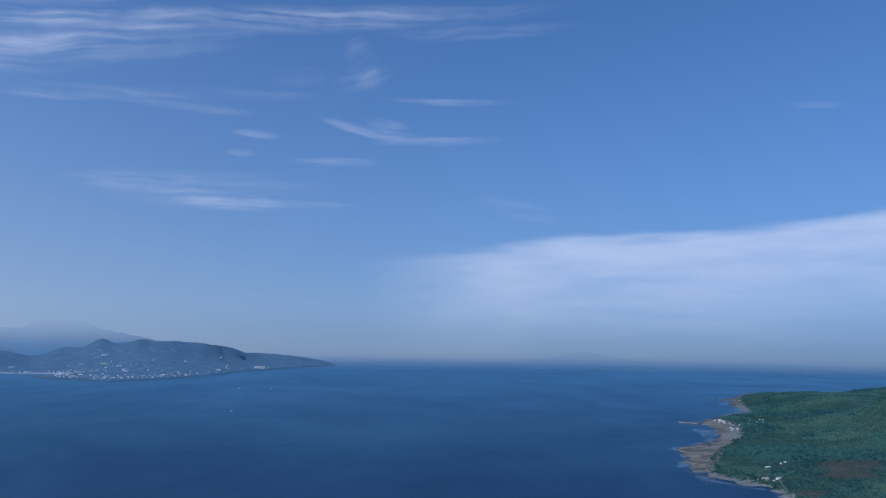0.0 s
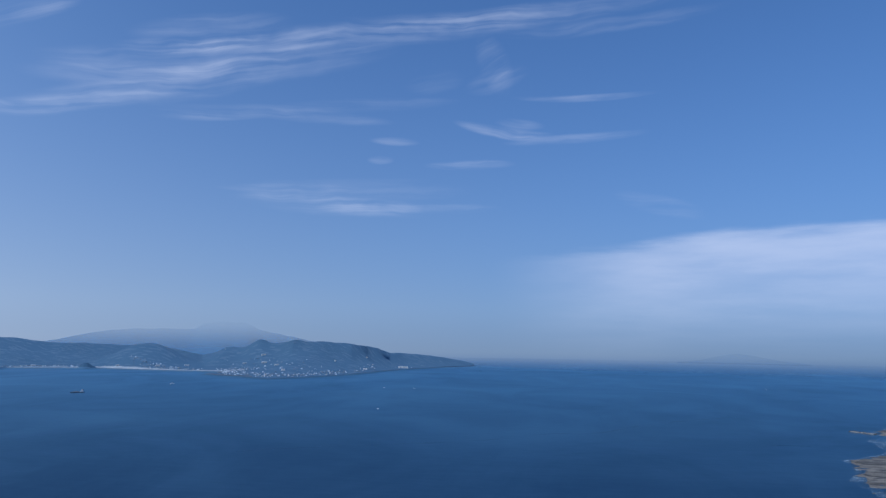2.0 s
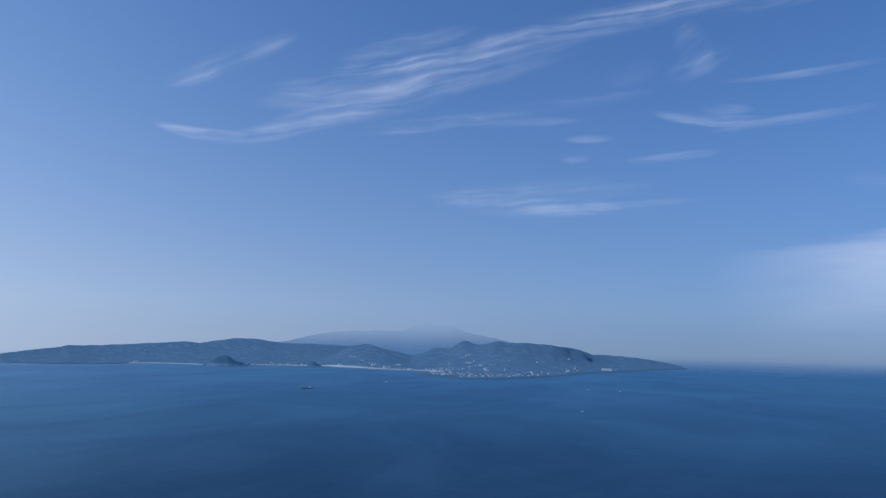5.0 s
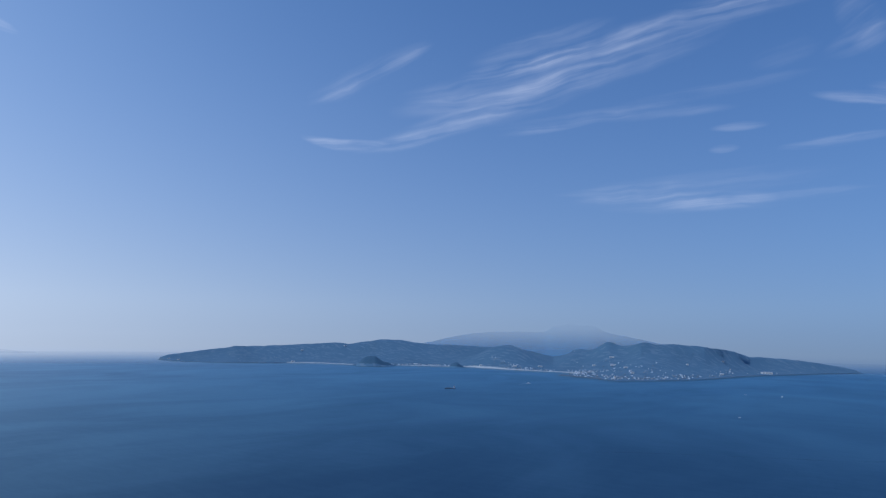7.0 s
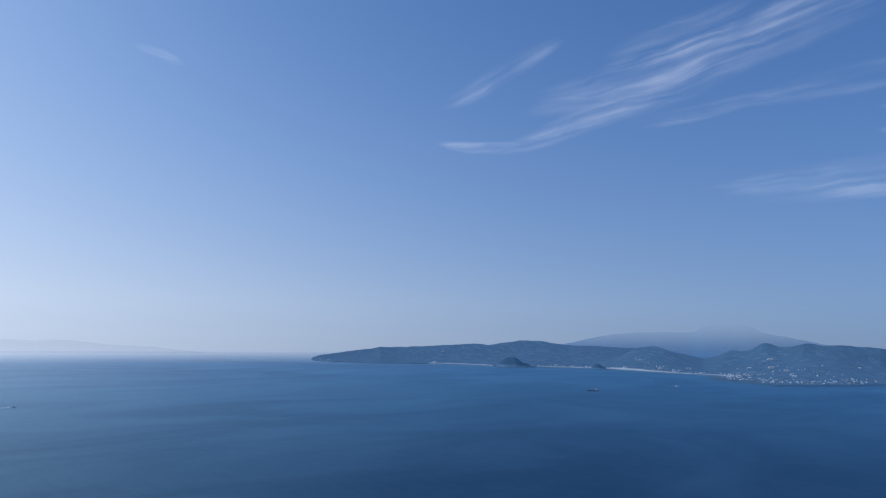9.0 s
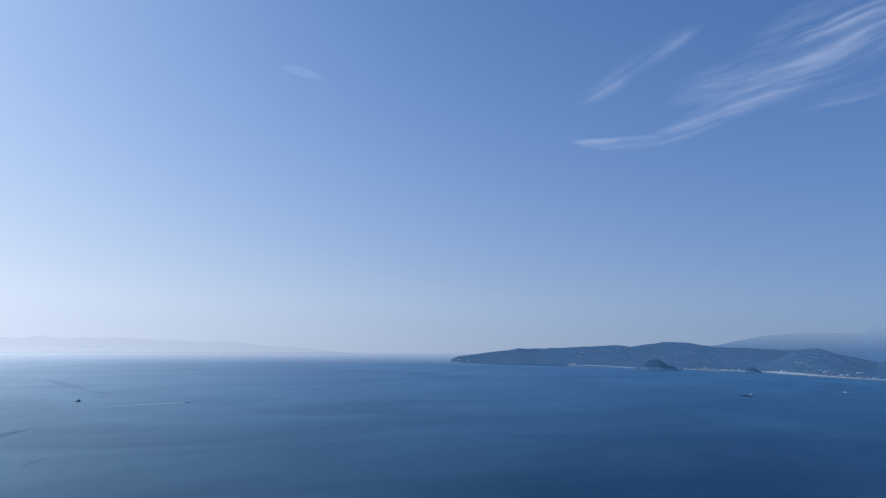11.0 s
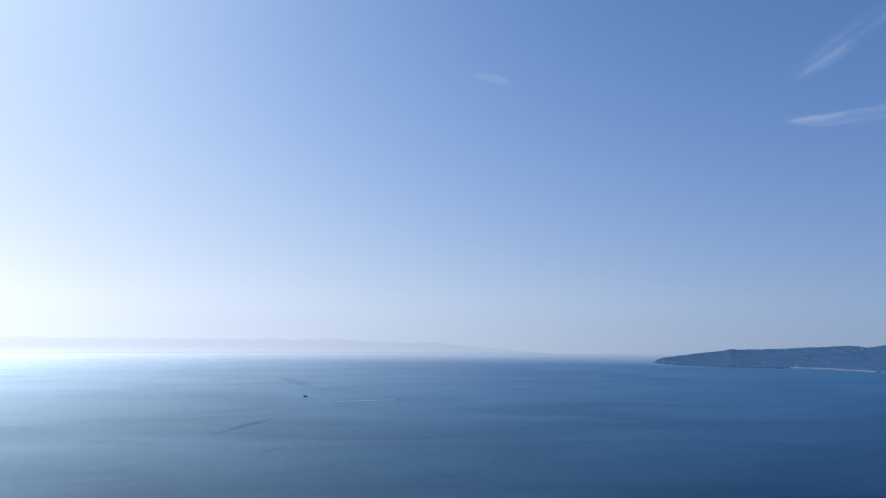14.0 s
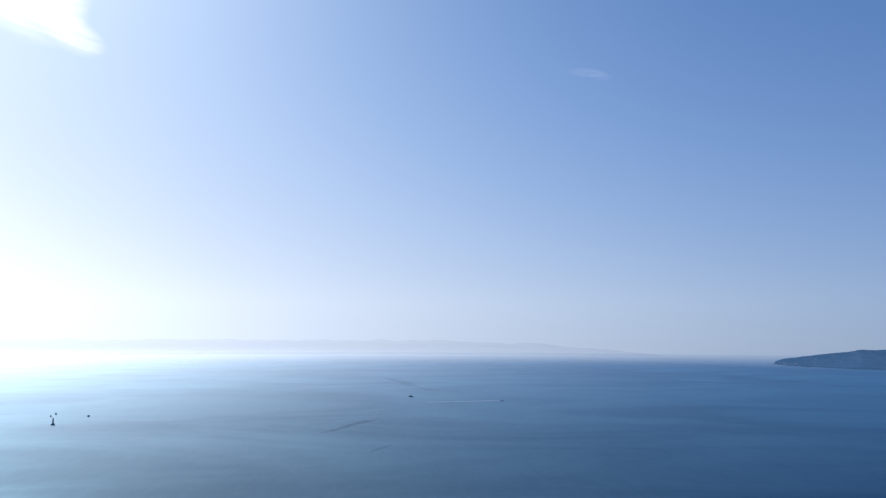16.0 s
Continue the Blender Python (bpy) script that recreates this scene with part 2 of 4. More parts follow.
def mat_sea(name):
    m, n, p = material(name)
    at = position(n)
    x, y, _ = n.split(at)
    far = n.math("SQRT", n.math("ADD", n.math("MULTIPLY", x, x), n.math("MULTIPLY", y, y)))
    broad = n.noise(at, 0.0013, 4.0, 0.55, 0.8)
    slick = n.noise(n.stretch(at, 0.0030, 0.0018, 1, 50), 1.0, 6.0, 0.55, 1.6)
    chop = n.noise(n.stretch(at, 0.030, 0.105, 1, 12), 1.0, 4.0, 0.6, 0.6)
    body = n.add("ShaderNodeBsdfDiffuse")
    n.plug(body.inputs["Color"], n.mix(n.ramp(broad, 0.3, 0.7), (0.0002, 0.013, 0.060), (0.0003, 0.016, 0.068)))
    gloss = n.add("ShaderNodeBsdfGlossy", distribution="GGX")
    gloss.inputs["Color"].default_value = (0.40, 0.79, 1.0, 1)
    n.plug(gloss.inputs["Roughness"], n.ramp(slick, 0.34, 0.66, 0.60, 0.40))
    wave = n.add("ShaderNodeBump")
    wave.inputs["Strength"].default_value, wave.inputs["Distance"].default_value = 0.12, 1.0
    n.plug(wave.inputs["Height"], n.noise(n.stretch(at, 0.02, 0.06, 1, 20), 1.0, 3.0, 0.5))
    edge = n.add("ShaderNodeFresnel")
    edge.inputs["IOR"].default_value = 1.10
    n.plug(gloss.inputs["Normal"], wave.outputs[0])
    # smooth slicks mirror more of the sky than ruffled water
    calm = n.math("ADD", n.ramp(slick, 0.30, 0.70, 0.86, 1.15), n.ramp(broad, 0.35, 0.65, -0.10, 0.10))
    calm = n.math("MULTIPLY", calm, n.ramp(chop, 0.25, 0.75, 0.97, 1.03))
    water = n.add("ShaderNodeMixShader")
    n.plug(water.inputs[0], n.math("MULTIPLY", n.math("ADD", n.math("MULTIPLY", edge.outputs[0], 0.53), 0.035), calm, clamp=True))
    n.plug(water.inputs[1], body.outputs[0])
    n.plug(water.inputs[2], gloss.outputs[0])
    # wavelets that catch the light from high up
    glint = n.add("ShaderNodeBsdfGlossy", distribution="GGX")
    glint.inputs["Color"].default_value = (0.70, 1.0, 0.96, 1)
    glint.inputs["Roughness"].default_value = 0.56
    n.plug(glint.inputs["Normal"], wave.outputs[0])
    lively = n.add("ShaderNodeMixShader")
    n.plug(lively.inputs[0], n.math("MULTIPLY", n.math("MULTIPLY", calm, calm), 0.10))
    n.plug(lively.inputs[1], water.outputs[0])
    n.plug(lively.inputs[2], glint.outputs[0])
    # haze imitated by transparency that grows with distance, letting the sky through
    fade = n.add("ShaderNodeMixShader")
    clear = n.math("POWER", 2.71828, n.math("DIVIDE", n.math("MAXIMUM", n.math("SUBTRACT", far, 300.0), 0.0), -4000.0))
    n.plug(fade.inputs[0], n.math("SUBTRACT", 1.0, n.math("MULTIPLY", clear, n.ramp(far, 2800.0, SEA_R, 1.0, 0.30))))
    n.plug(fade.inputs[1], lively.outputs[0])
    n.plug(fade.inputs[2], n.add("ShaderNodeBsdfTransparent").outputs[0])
    out = m.node_tree.nodes["Material Output"]
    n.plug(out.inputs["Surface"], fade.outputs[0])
    m.node_tree.nodes.remove(p)
    return m


def mat_canopy(name, dark, light, dry, relief=0.6):
    m, n, p = material(name)
    at = position(n)
    geo = n.add("ShaderNodeNewGeometry")
    tone = n.math("ADD", n.math("MULTIPLY", n.noise(at, 0.018, 5.0, 0.62), 0.45), n.math("MULTIPLY", n.noise(at, 0.0060, 3.0), 0.35))
    tone = n.math("ADD", tone, n.math("MULTIPLY", geo.outputs["Random Per Island"], 0.2))
    col = n.mix(n.ramp(tone, 0.40, 0.60), dark, light)
    col = n.mix(n.math("MULTIPLY", n.ramp(n.noise(at, 0.03, 3.0), 0.56, 0.72), 0.6), col, dry)
    n.plug(p.inputs["Base Color"], col)
    p.inputs["Roughness"].default_value = 0.8
    p.inputs["Specular IOR Level"].default_value = 0.1
    bump(n, p, n.noise(at, 0.9, 4.0, 0.65), relief, 1.2)
    return m


def mat_land(name, grass, field, soil, size, relief=0.6, fields=0.55):
    m, n, p = material(name)
    at = position(n)
    cells = n.add("ShaderNodeTexVoronoi", feature="F1")
    n.plug(cells.inputs["Vector"], n.stretch(at, 0.7 / size, 2.2 / size, 0.0, 25))
    tint = n.split(cells.outputs["Color"])[0]
    col = n.mix(n.ramp(tint, fields, fields + 0.17), grass, field)
    col = n.mix(n.ramp(n.noise(at, 0.02, 5.0), 0.55, 0.75), col, soil)
    n.plug(p.inputs["Base Color"], col)
    p.inputs["Roughness"].default_value = 0.9
    p.inputs["Specular IOR Level"].default_value = 0.05
    bump(n, p, n.noise(at, 0.25, 5.0, 0.65), relief, 2.0)
    return m


def mat_plain(name, colour, rough=0.6, metal=0.0, vary=0.25, size=1.5):
    m, n, p = material(name)
    at = position(n)
    dark = tuple(c * (1 - vary) for c in colour)
    n.plug(p.inputs["Base Color"], n.mix(n.ramp(n.noise(at, size, 5.0, 0.6), 0.3, 0.7), dark, colour))
    p.inputs["Roughness"].default_value, p.inputs["Metallic"].default_value = rough, metal
    return m


def mat_shore():
    m, n, p = material("shore_rock_and_sand")
    at = position(n)
    band = n.noise(n.stretch(at, 0.012, 0.05, 1, 62), 1.0, 5.0, 0.6, 1.0)
    col = n.mix(n.ramp(band, 0.35, 0.65), (0.066, 0.062, 0.054), (0.285, 0.250, 0.198))
    col = n.mix(n.ramp(n.noise(at, 0.12, 5.0, 0.65), 0.55, 0.75), col, (0.070, 0.066, 0.060))
    n.plug(p.inputs["Base Color"], col)
    p.inputs["Roughness"].default_value = 0.8
    bump(n, p, n.noise(at, 0.3, 5.0, 0.7), 0.8, 1.5)
    return m


SEA = mat_sea("sea_water")


def mat_slick():
    m, n, p = material("pale_slick_water")
    at = position(n)
    # the slick's lighter reflection, put in as a paler base colour
    n.plug(p.inputs["Base Color"], n.mix(n.noise(at, 0.05, 3.0), (0.10, 0.20, 0.32), (0.16, 0.27, 0.38)))
    p.inputs["Roughness"].default_value = 0.5
    n.plug(p.inputs["Alpha"], n.ramp(n.noise(n.stretch(at, 0.02, 0.02, 1), 1.0, 5.0, 0.65), 0.35, 0.75, 0.0, 0.26))
    return m


SLICK = mat_slick()


def mat_ruffled():
    m, n, p = material("ruffled_water")
    at = position(n)
    # ruffled water's weaker reflection, painted as a dark blue base colour
    p.inputs["Base Color"].default_value = (0.012, 0.085, 0.180, 1)
    p.inputs["Roughness"].default_value = 0.6
    p.inputs["Specular IOR Level"].default_value = 0.2
    n.plug(p.inputs["Alpha"], n.ramp(n.noise(n.stretch(at, 0.012, 0.012, 1), 1.0, 5.0, 0.6), 0.30, 0.70, 0.0, 0.26))
    return m


RUFFLED = mat_ruffled()
CANOPY = mat_canopy("broadleaf_canopy", (0.016, 0.060, 0.070), (0.060, 0.146, 0.124), (0.100, 0.168, 0.122))
SCRUB = mat_canopy("thicket_leaves", (0.044, 0.112, 0.098), (0.090, 0.168, 0.126), (0.140, 0.182, 0.126))
# haze over the far woods is painted in as blue base colour
FAR_CANOPY = mat_canopy("hazed_hill_canopy", (0.122, 0.214, 0.322), (0.130, 0.224, 0.334), (0.140, 0.232, 0.334), 0.02)
ISLET_CANOPY = mat_canopy("hazed_islet_canopy", (0.058, 0.122, 0.200), (0.066, 0.134, 0.212), (0.074, 0.142, 0.214), 0.05)
LAND = mat_land("scrub_and_grass", (0.034, 0.080, 0.062), (0.062, 0.108, 0.082), (0.10, 0.11, 0.095), 70.0)
# far fields, with the same haze painted into their colours
HILL_LAND = mat_land("hazed_hill_fields", (0.102, 0.188, 0.286), (0.146, 0.230, 0.326), (0.114, 0.200, 0.296), 90.0, 0.02, 0.70)
SHORE = mat_shore()
BARE = mat_land("bare_brown_scrub", (0.062, 0.076, 0.062), (0.105, 0.108, 0.092), (0.118, 0.110, 0.096), 9.0)
GREY_SAND = mat_plain("grey_beach_sand", (0.225, 0.228, 0.21), 0.9, size=0.08)
SAND = mat_plain("pale_beach_sand", (0.42, 0.48, 0.53), 0.9, size=0.05)
WHITE = mat_plain("white_render", (0.80, 0.80, 0.78), 0.6, vary=0.12, size=0.4)
CREAM = mat_plain("cream_render", (0.68, 0.64, 0.60), 0.7, vary=0.15, size=0.4)


def mat_town():
    m, n, p = material("hazed_house_paint")
    tone = n.add("ShaderNodeNewGeometry").outputs["Random Per Island"]
    # mixed house tones, shifted to blue to paint in the haze
    n.plug(p.inputs["Base Color"], n.mix(n.ramp(tone, 0.35, 0.9), (0.15, 0.20, 0.26), (0.66, 0.74, 0.82)))
    p.inputs["Roughness"].default_value = 0.7
    return m


TOWN_MIX = mat_town()
GREY_ROOF = mat_plain("grey_roof_tiles", (0.22, 0.23, 0.25), 0.5, size=0.8)
PINK_ROOF = mat_plain("faded_pink_roof_tiles", (0.52, 0.42, 0.40), 0.6, size=0.8)
PALE_ROOF = mat_plain("pale_metal_roof", (0.72, 0.74, 0.76), 0.4, size=0.5)
BROWN_ROOF = mat_plain("brown_roof_tiles", (0.15, 0.13, 0.125), 0.6, size=0.8)
CONCRETE = mat_plain("weathered_concrete", (0.27, 0.265, 0.255), 0.85, size=0.3)
ROAD = mat_plain("worn_asphalt", (0.16, 0.16, 0.16), 0.85, size=0.2)
# stone of the far coast, haze put in as a blue tint
COAST_STONE = mat_plain("hazy_coast_stone", (0.095, 0.145, 0.205), 0.9, size=0.05)
DARK_STONE = mat_plain("dark_shore_stone", (0.09, 0.10, 0.11), 0.8, size=0.5)
HULL_DARK = mat_plain("dark_hull_paint", (0.11, 0.17, 0.24), 0.5)
HULL_RED = mat_plain("red_boot_paint", (0.30, 0.06, 0.05), 0.5)
BOAT_WHITE = mat_plain("white_boat_gelcoat", (0.82, 0.83, 0.84), 0.25, vary=0.08)
GLASS_DARK = mat_plain("dark_window_glass", (0.03, 0.04, 0.05), 0.1, vary=0.1)
FOAM = mat_plain("white_foam", (0.75, 0.80, 0.82), 0.8, vary=0.4, size=0.25)


def mat_surf():
    m, n, p = material("thin_surf")
    at = position(n)
    p.inputs["Base Color"].default_value = (0.45, 0.58, 0.66, 1)
    p.inputs["Roughness"].default_value = 0.8
    wisp = n.math("MULTIPLY", n.ramp(n.noise(at, 0.02, 3.0), 0.36, 0.62), n.ramp(n.noise(n.stretch(at, 0.08, 0.2, 1, 30), 1.0, 5.0, 0.65), 0.38, 0.75))
    n.plug(p.inputs["Alpha"], n.math("MULTIPLY", wisp, 0.75))
    return m


SURF = mat_surf()


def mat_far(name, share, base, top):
    """Wooded slopes, haze painted as blue colour and sky-showing alpha, fainter towards the top."""
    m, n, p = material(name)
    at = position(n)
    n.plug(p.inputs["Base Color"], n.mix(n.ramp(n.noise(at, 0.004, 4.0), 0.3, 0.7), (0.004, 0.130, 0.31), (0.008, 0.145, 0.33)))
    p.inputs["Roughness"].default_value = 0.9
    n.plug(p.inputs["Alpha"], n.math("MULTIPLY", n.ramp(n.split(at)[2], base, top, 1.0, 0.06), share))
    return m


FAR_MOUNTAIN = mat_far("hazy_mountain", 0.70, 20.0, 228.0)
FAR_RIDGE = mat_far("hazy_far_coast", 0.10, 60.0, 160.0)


# ---- mesh helpers ----
def mesh_of(name, bm, mat):
    me = bpy.data.meshes.new(name)
    bm.to_mesh(me)
    bm.free()
    me.materials.append(mat)
    return me


def part(name, bm, mat, parent, label=""):
    ob = new(name, mesh_of(name, bm, mat))
    ob.parent = parent
    return tagged(ob, label)


def raw(name, verts, faces, mat, smooth=False):
    """A mesh from arrays of corners and faces, all faces with the same number of corners."""
    me = bpy.data.meshes.new(name)
    verts, faces = np.asarray(verts, float), np.asarray(faces, np.int32)
    count, sides = faces.shape
    me.vertices.add(len(verts))
    me.vertices.foreach_set("co", verts.ravel())
    me.loops.add(count * sides)
    me.loops.foreach_set("vertex_index", faces.ravel())
    me.polygons.add(count)
    me.polygons.foreach_set("loop_start", np.arange(0, count * sides, sides, dtype=np.int32))
    me.polygons.foreach_set("use_smooth", np.full(count, smooth))
    me.materials.append(mat)
    me.update(calc_edges=True)
    me.validate()
    return me


def ease_normals(me, share):
    """Normals bent to the zenith flatten slope shading, for leaf scatter and missing haze."""
    flat = np.empty(len(me.vertices) * 3)
    me.vertex_normals.foreach_get("vector", flat)
    if flat[2::3].mean() < 0:
        me.flip_normals()
        flat = -flat
    flat = flat.reshape(-1, 3) * (1 - share) + np.array([0, 0, share])
    me.normals_split_custom_set_from_vertices((flat / np.linalg.norm(flat, axis=1)[:, None]).tolist())
    return me


def box(bm, x0, y0, z0, x1, y1, z1):
    vs = [bm.verts.new((x, y, z)) for z in (z0, z1) for x, y in ((x0, y0), (x1, y0), (x1, y1), (x0, y1))]
    for q in ((3, 2, 1, 0), (4, 5, 6, 7), (0, 1, 5, 4), (1, 2, 6, 5), (2, 3, 7, 6), (3, 0, 4, 7)):
        bm.faces.new([vs[k] for k in q])
    return bm


def inside_distance(px, py, poly):
    """Distance to the outline poly, positive inside it."""
    best = np.full(px.shape, 1e18)
    odd = np.zeros(px.shape, bool)
    for (x0, y0), (x1, y1) in zip(poly, poly[1:] + poly[:1]):
        dx, dy = x1 - x0, y1 - y0
        k = np.clip(((px - x0) * dx + (py - y0) * dy) / (dx * dx + dy * dy + 1e-9), 0, 1)
        best = np.minimum(best, (px - x0 - k * dx) ** 2 + (py - y0 - k * dy) ** 2)
        if y0 != y1:
            odd ^= ((y0 > py) != (y1 > py)) & (px < (x1 - x0) * (py - y0) / (y1 - y0) + x0)
    return np.where(odd, 1.0, -1.0) * np.sqrt(best)


def value_noise(px, py, size, seed):
    """Smooth noise between -1 and 1, for arrays of places."""
    rng = np.random.RandomState(seed)
    table = rng.uniform(-1, 1, (257, 257))
    gx, gy = px / size + 1000.3, py / size + 1000.7
    ix, iy = np.floor(gx).astype(int), np.floor(gy).astype(int)
    fx, fy = gx - ix, gy - iy
    fx, fy = fx * fx * (3 - 2 * fx), fy * fy * (3 - 2 * fy)
    ix, iy = ix % 256, iy % 256
    return (table[ix, iy] * (1 - fx) * (1 - fy) + table[ix + 1, iy] * fx * (1 - fy)
            + table[ix, iy + 1] * (1 - fx) * fy + table[ix + 1, iy + 1] * fx * fy)


def fractal(px, py, size, seed, steps=4, gain=0.5):
    total, amp = 0.0, 1.0
    for k in range(steps):
        total = total + amp * value_noise(px, py, size / 2 ** k, seed + k)
        amp *= gain
    return total


def grid_faces(rows, cols, keep):
    """Quads of a rows x cols grid of corners whose middle is kept."""
    out = []
    for i in range(rows - 1):
        for j in range(cols - 1):
            if keep[i, j]:
                a = i * cols + j
                out.append((a, a + 1, a + cols + 1, a + cols))
    return out


def compact(verts, faces):
    used = np.unique(np.array(faces).ravel())
    back = np.full(len(verts), -1)
    back[used] = np.arange(len(used))
    return verts[used], back[np.array(faces)]


# ---- headland: rocky shore, wooded slopes ----
HEAD_SHORE = [(470, 250), (330, 400), (288, 484), (300, 537), (305, 557), (302, 569), (295, 585), (285, 594), (278, 606), (272, 616), (273, 640), (280, 671), (286, 702), (303, 748),
              (320, 796), (340, 814), (370, 842), (398, 867), (417, 899), (434, 945), (449, 989), (451, 1023), (446, 1037), (456, 1059), (494, 1100), (526, 1143), (572, 1182),
              (617, 1223), (648, 1322), (657, 1370), (691, 1425), (690, 1466), (748, 1515), (796, 1599), (859, 1685), (1010, 1730), (1080, 1710), (1250, 1850), (1600, 2100),
              (2100, 2200), (2300, 1500), (1800, 300), (900, 150)]
HEAD_GREEN = [(500, 260), (345, 405), (298, 487), (305, 526), (313, 556), (314, 571), (310, 584), (306, 598), (299, 611), (290, 629), (289, 646), (305, 675), (344, 741), (384, 807),
              (400, 830), (422, 855), (445, 887), (476, 951), (494, 1004), (500, 1040), (514, 1103), (561, 1157), (602, 1178), (636, 1230), (682, 1345), (741, 1484), (824, 1621),
              (885, 1673), (1010, 1705), (1090, 1690), (1260, 1830), (1600, 2080), (2080, 2170), (2270, 1500), (1780, 330), (900, 190)]


def headland_height(px, py):
    wob = 2.6 * fractal(px, py, 20, 11, 4)
    shore = inside_distance(px + wob, py + 2.6 * fractal(px, py, 20, 15, 4), HEAD_SHORE) - 5
    green = inside_distance(px, py, HEAD_GREEN)
    z = np.where(shore < 0, np.maximum(-6, shore * 0.12), np.minimum(2.6, shore * 0.05))
    # broken ledges towards the water
    z = z + np.clip((shore + 8) / 8, 0, 1) * np.clip((60 - shore) / 40, 0.3, 1) * 0.75 * fractal(px * 0.6 + py * 0.5, py * 1.3 - px * 0.5, 15, 21, 4, 0.6)
    inland = np.maximum(green, 0)
    z = z + 1.5 * np.clip(inland / 12, 0, 1) + 17 * (1 - np.exp(-(np.maximum(inland - 50, 0) / 200)))
    z = z + np.clip(inland / 160, 0, 1) * 4 * fractal(px, py, 230, 31, 3)
    bluff = np.exp(-(((px - 790) / 90) ** 2 + ((py - 1390) / 150) ** 2))
    across, along = (px - 713) * 0.785 - (py - 902) * 0.62, (px - 713) * 0.62 + (py - 902) * 0.785
    hill = np.exp(-((across / 66) ** 2 + (along / 170) ** 2))
    return z + 15 * bluff * np.clip(inland / 40, 0, 1) + 68 * hill, shore, green


CLEARINGS = [(424, 640, 40, 22), (398, 604, 27, 19), (330, 547, 17, 11), (362, 655, 14, 7)]


def in_clearing(px, py, reach=1.0):
    inside = np.zeros(np.shape(px), bool)
    for x, y, a, b in CLEARINGS:
        wob = 1 + 0.7 * fractal(px, py, 22, 83, 3)
        inside |= (((px - x) / a) ** 2 + ((py - y) / b) ** 2) * wob < reach
    return inside


def build_headland():
    xs, ys = np.arange(240, 1700, 5.0), np.arange(420, 2360, 5.0)
    gx, gy = np.meshgrid(xs, ys)
    z, shore, green = headland_height(gx, gy)
    verts = np.stack([gx.ravel(), gy.ravel(), z.ravel()], 1)
    mid = lambda a: (a[:-1, :-1] + a[1:, 1:]) / 2
    bare = in_clearing(gx[:-1, :-1] + 2.5, gy[:-1, :-1] + 2.5)
    land = grid_faces(len(ys), len(xs), (mid(green) > 0) & ~bare)
    scrub = grid_faces(len(ys), len(xs), (mid(green) > 0) & bare)
    # the shore on a finer grid
    sx, sy = np.meshgrid(np.arange(236, 1100, 2.8), np.arange(420, 1800, 2.8))
    sz, edge, wood = headland_height(sx, sy)
    foot = np.stack([sx.ravel(), sy.ravel(), sz.ravel()], 1)
    my, mw = sy[:-1, :-1], mid(wood) + 3 * fractal(sx[:-1, :-1], sy[:-1, :-1], 18, 27, 3)
    sandy = ((my < 640) & (mw > -11)) | ((my > 870) & (my < 985) & (mw > -16)) | ((my > 1190) & (my < 1330) & (mw > -22))
    usual = (mid(wood) <= 6) & (mid(wood) > -140) & (mid(sz) > -0.5)
    rock = grid_faces(sx.shape[0], sx.shape[1], usual & ~sandy)
    beach = grid_faces(sx.shape[0], sx.shape[1], usual & sandy)
    for name, points, faces, mat, label in (("ground_headland", verts, land, LAND, "grassy and scrubby ground of a wooded headland"),
                                    ("ground_clearing", verts, scrub, BARE, "brown cleared ground among the trees"),
                                    ("ground_shore", foot, rock, SHORE, "brown rocky shelf along the headland"),
                                    ("ground_cove_beach", foot, beach, GREY_SAND, "pale grey sand at the top of the rocky shore")):
        v, f = compact(points, faces)
        tagged(new(name, raw(name, v, f, mat, True)), label, "ground", kind="structure")


build_headland()


def crown_shapes(count, rng, rings=3, sides=6):
    """Uneven tree crowns: lumpy domes with a flattened base, radius about one."""
    shapes = []
    for _ in range(count):
        vs, fs = [(0, 0, rng.uniform(0.9, 1.15))], []
        for i in range(rings):
            a = (i + 1) / (rings + 0.35) * 2.2
            for j in range(sides):
                t = (j + 0.5 * (i % 2)) / sides * 2 * math.pi
                r = math.sin(min(a, 2.2)) * rng.uniform(0.6, 1.25)
                vs.append((r * math.cos(t), r * math.sin(t), math.cos(a) * rng.uniform(0.85, 1.1)))
        for j in range(sides):
            fs.append((0, 1 + j, 1 + (j + 1) % sides))
        for i in range(rings - 1):
            for j in range(sides):
                a, b = 1 + i * sides + j, 1 + i * sides + (j + 1) % sides
                fs.append((a, a + sides, b + sides))
                fs.append((a, b + sides, b))
        shapes.append((np.array(vs), np.array(fs)))
    return shapes


def scatter_crowns(name, places, sizes, mat, label, rng, shapes, flat=1.0, even=0.0):
    vs, fs, base = [], [], 0
    for (x, y, z), s in zip(places, sizes):
        shape, faces = shapes[rng.randint(len(shapes))]
        t = rng.uniform(0, 2 * math.pi)
        c, q = math.cos(t), math.sin(t)
        k = np.array([s * rng.uniform(0.85, 1.2), s * rng.uniform(0.85, 1.2), s * flat * rng.uniform(0.7, 1.1)])
        p = shape * k
        vs.append(np.stack([p[:, 0] * c - p[:, 1] * q + x, p[:, 0] * q + p[:, 1] * c + y, p[:, 2] + z + s * flat * 0.35], 1))
        fs.append(faces + base)
        base += len(shape)
    me = raw(name, np.concatenate(vs), np.concatenate(fs), mat, True)
    return tagged(new(name, ease_normals(me, even) if even else me), label, "woodland", kind="stuff")


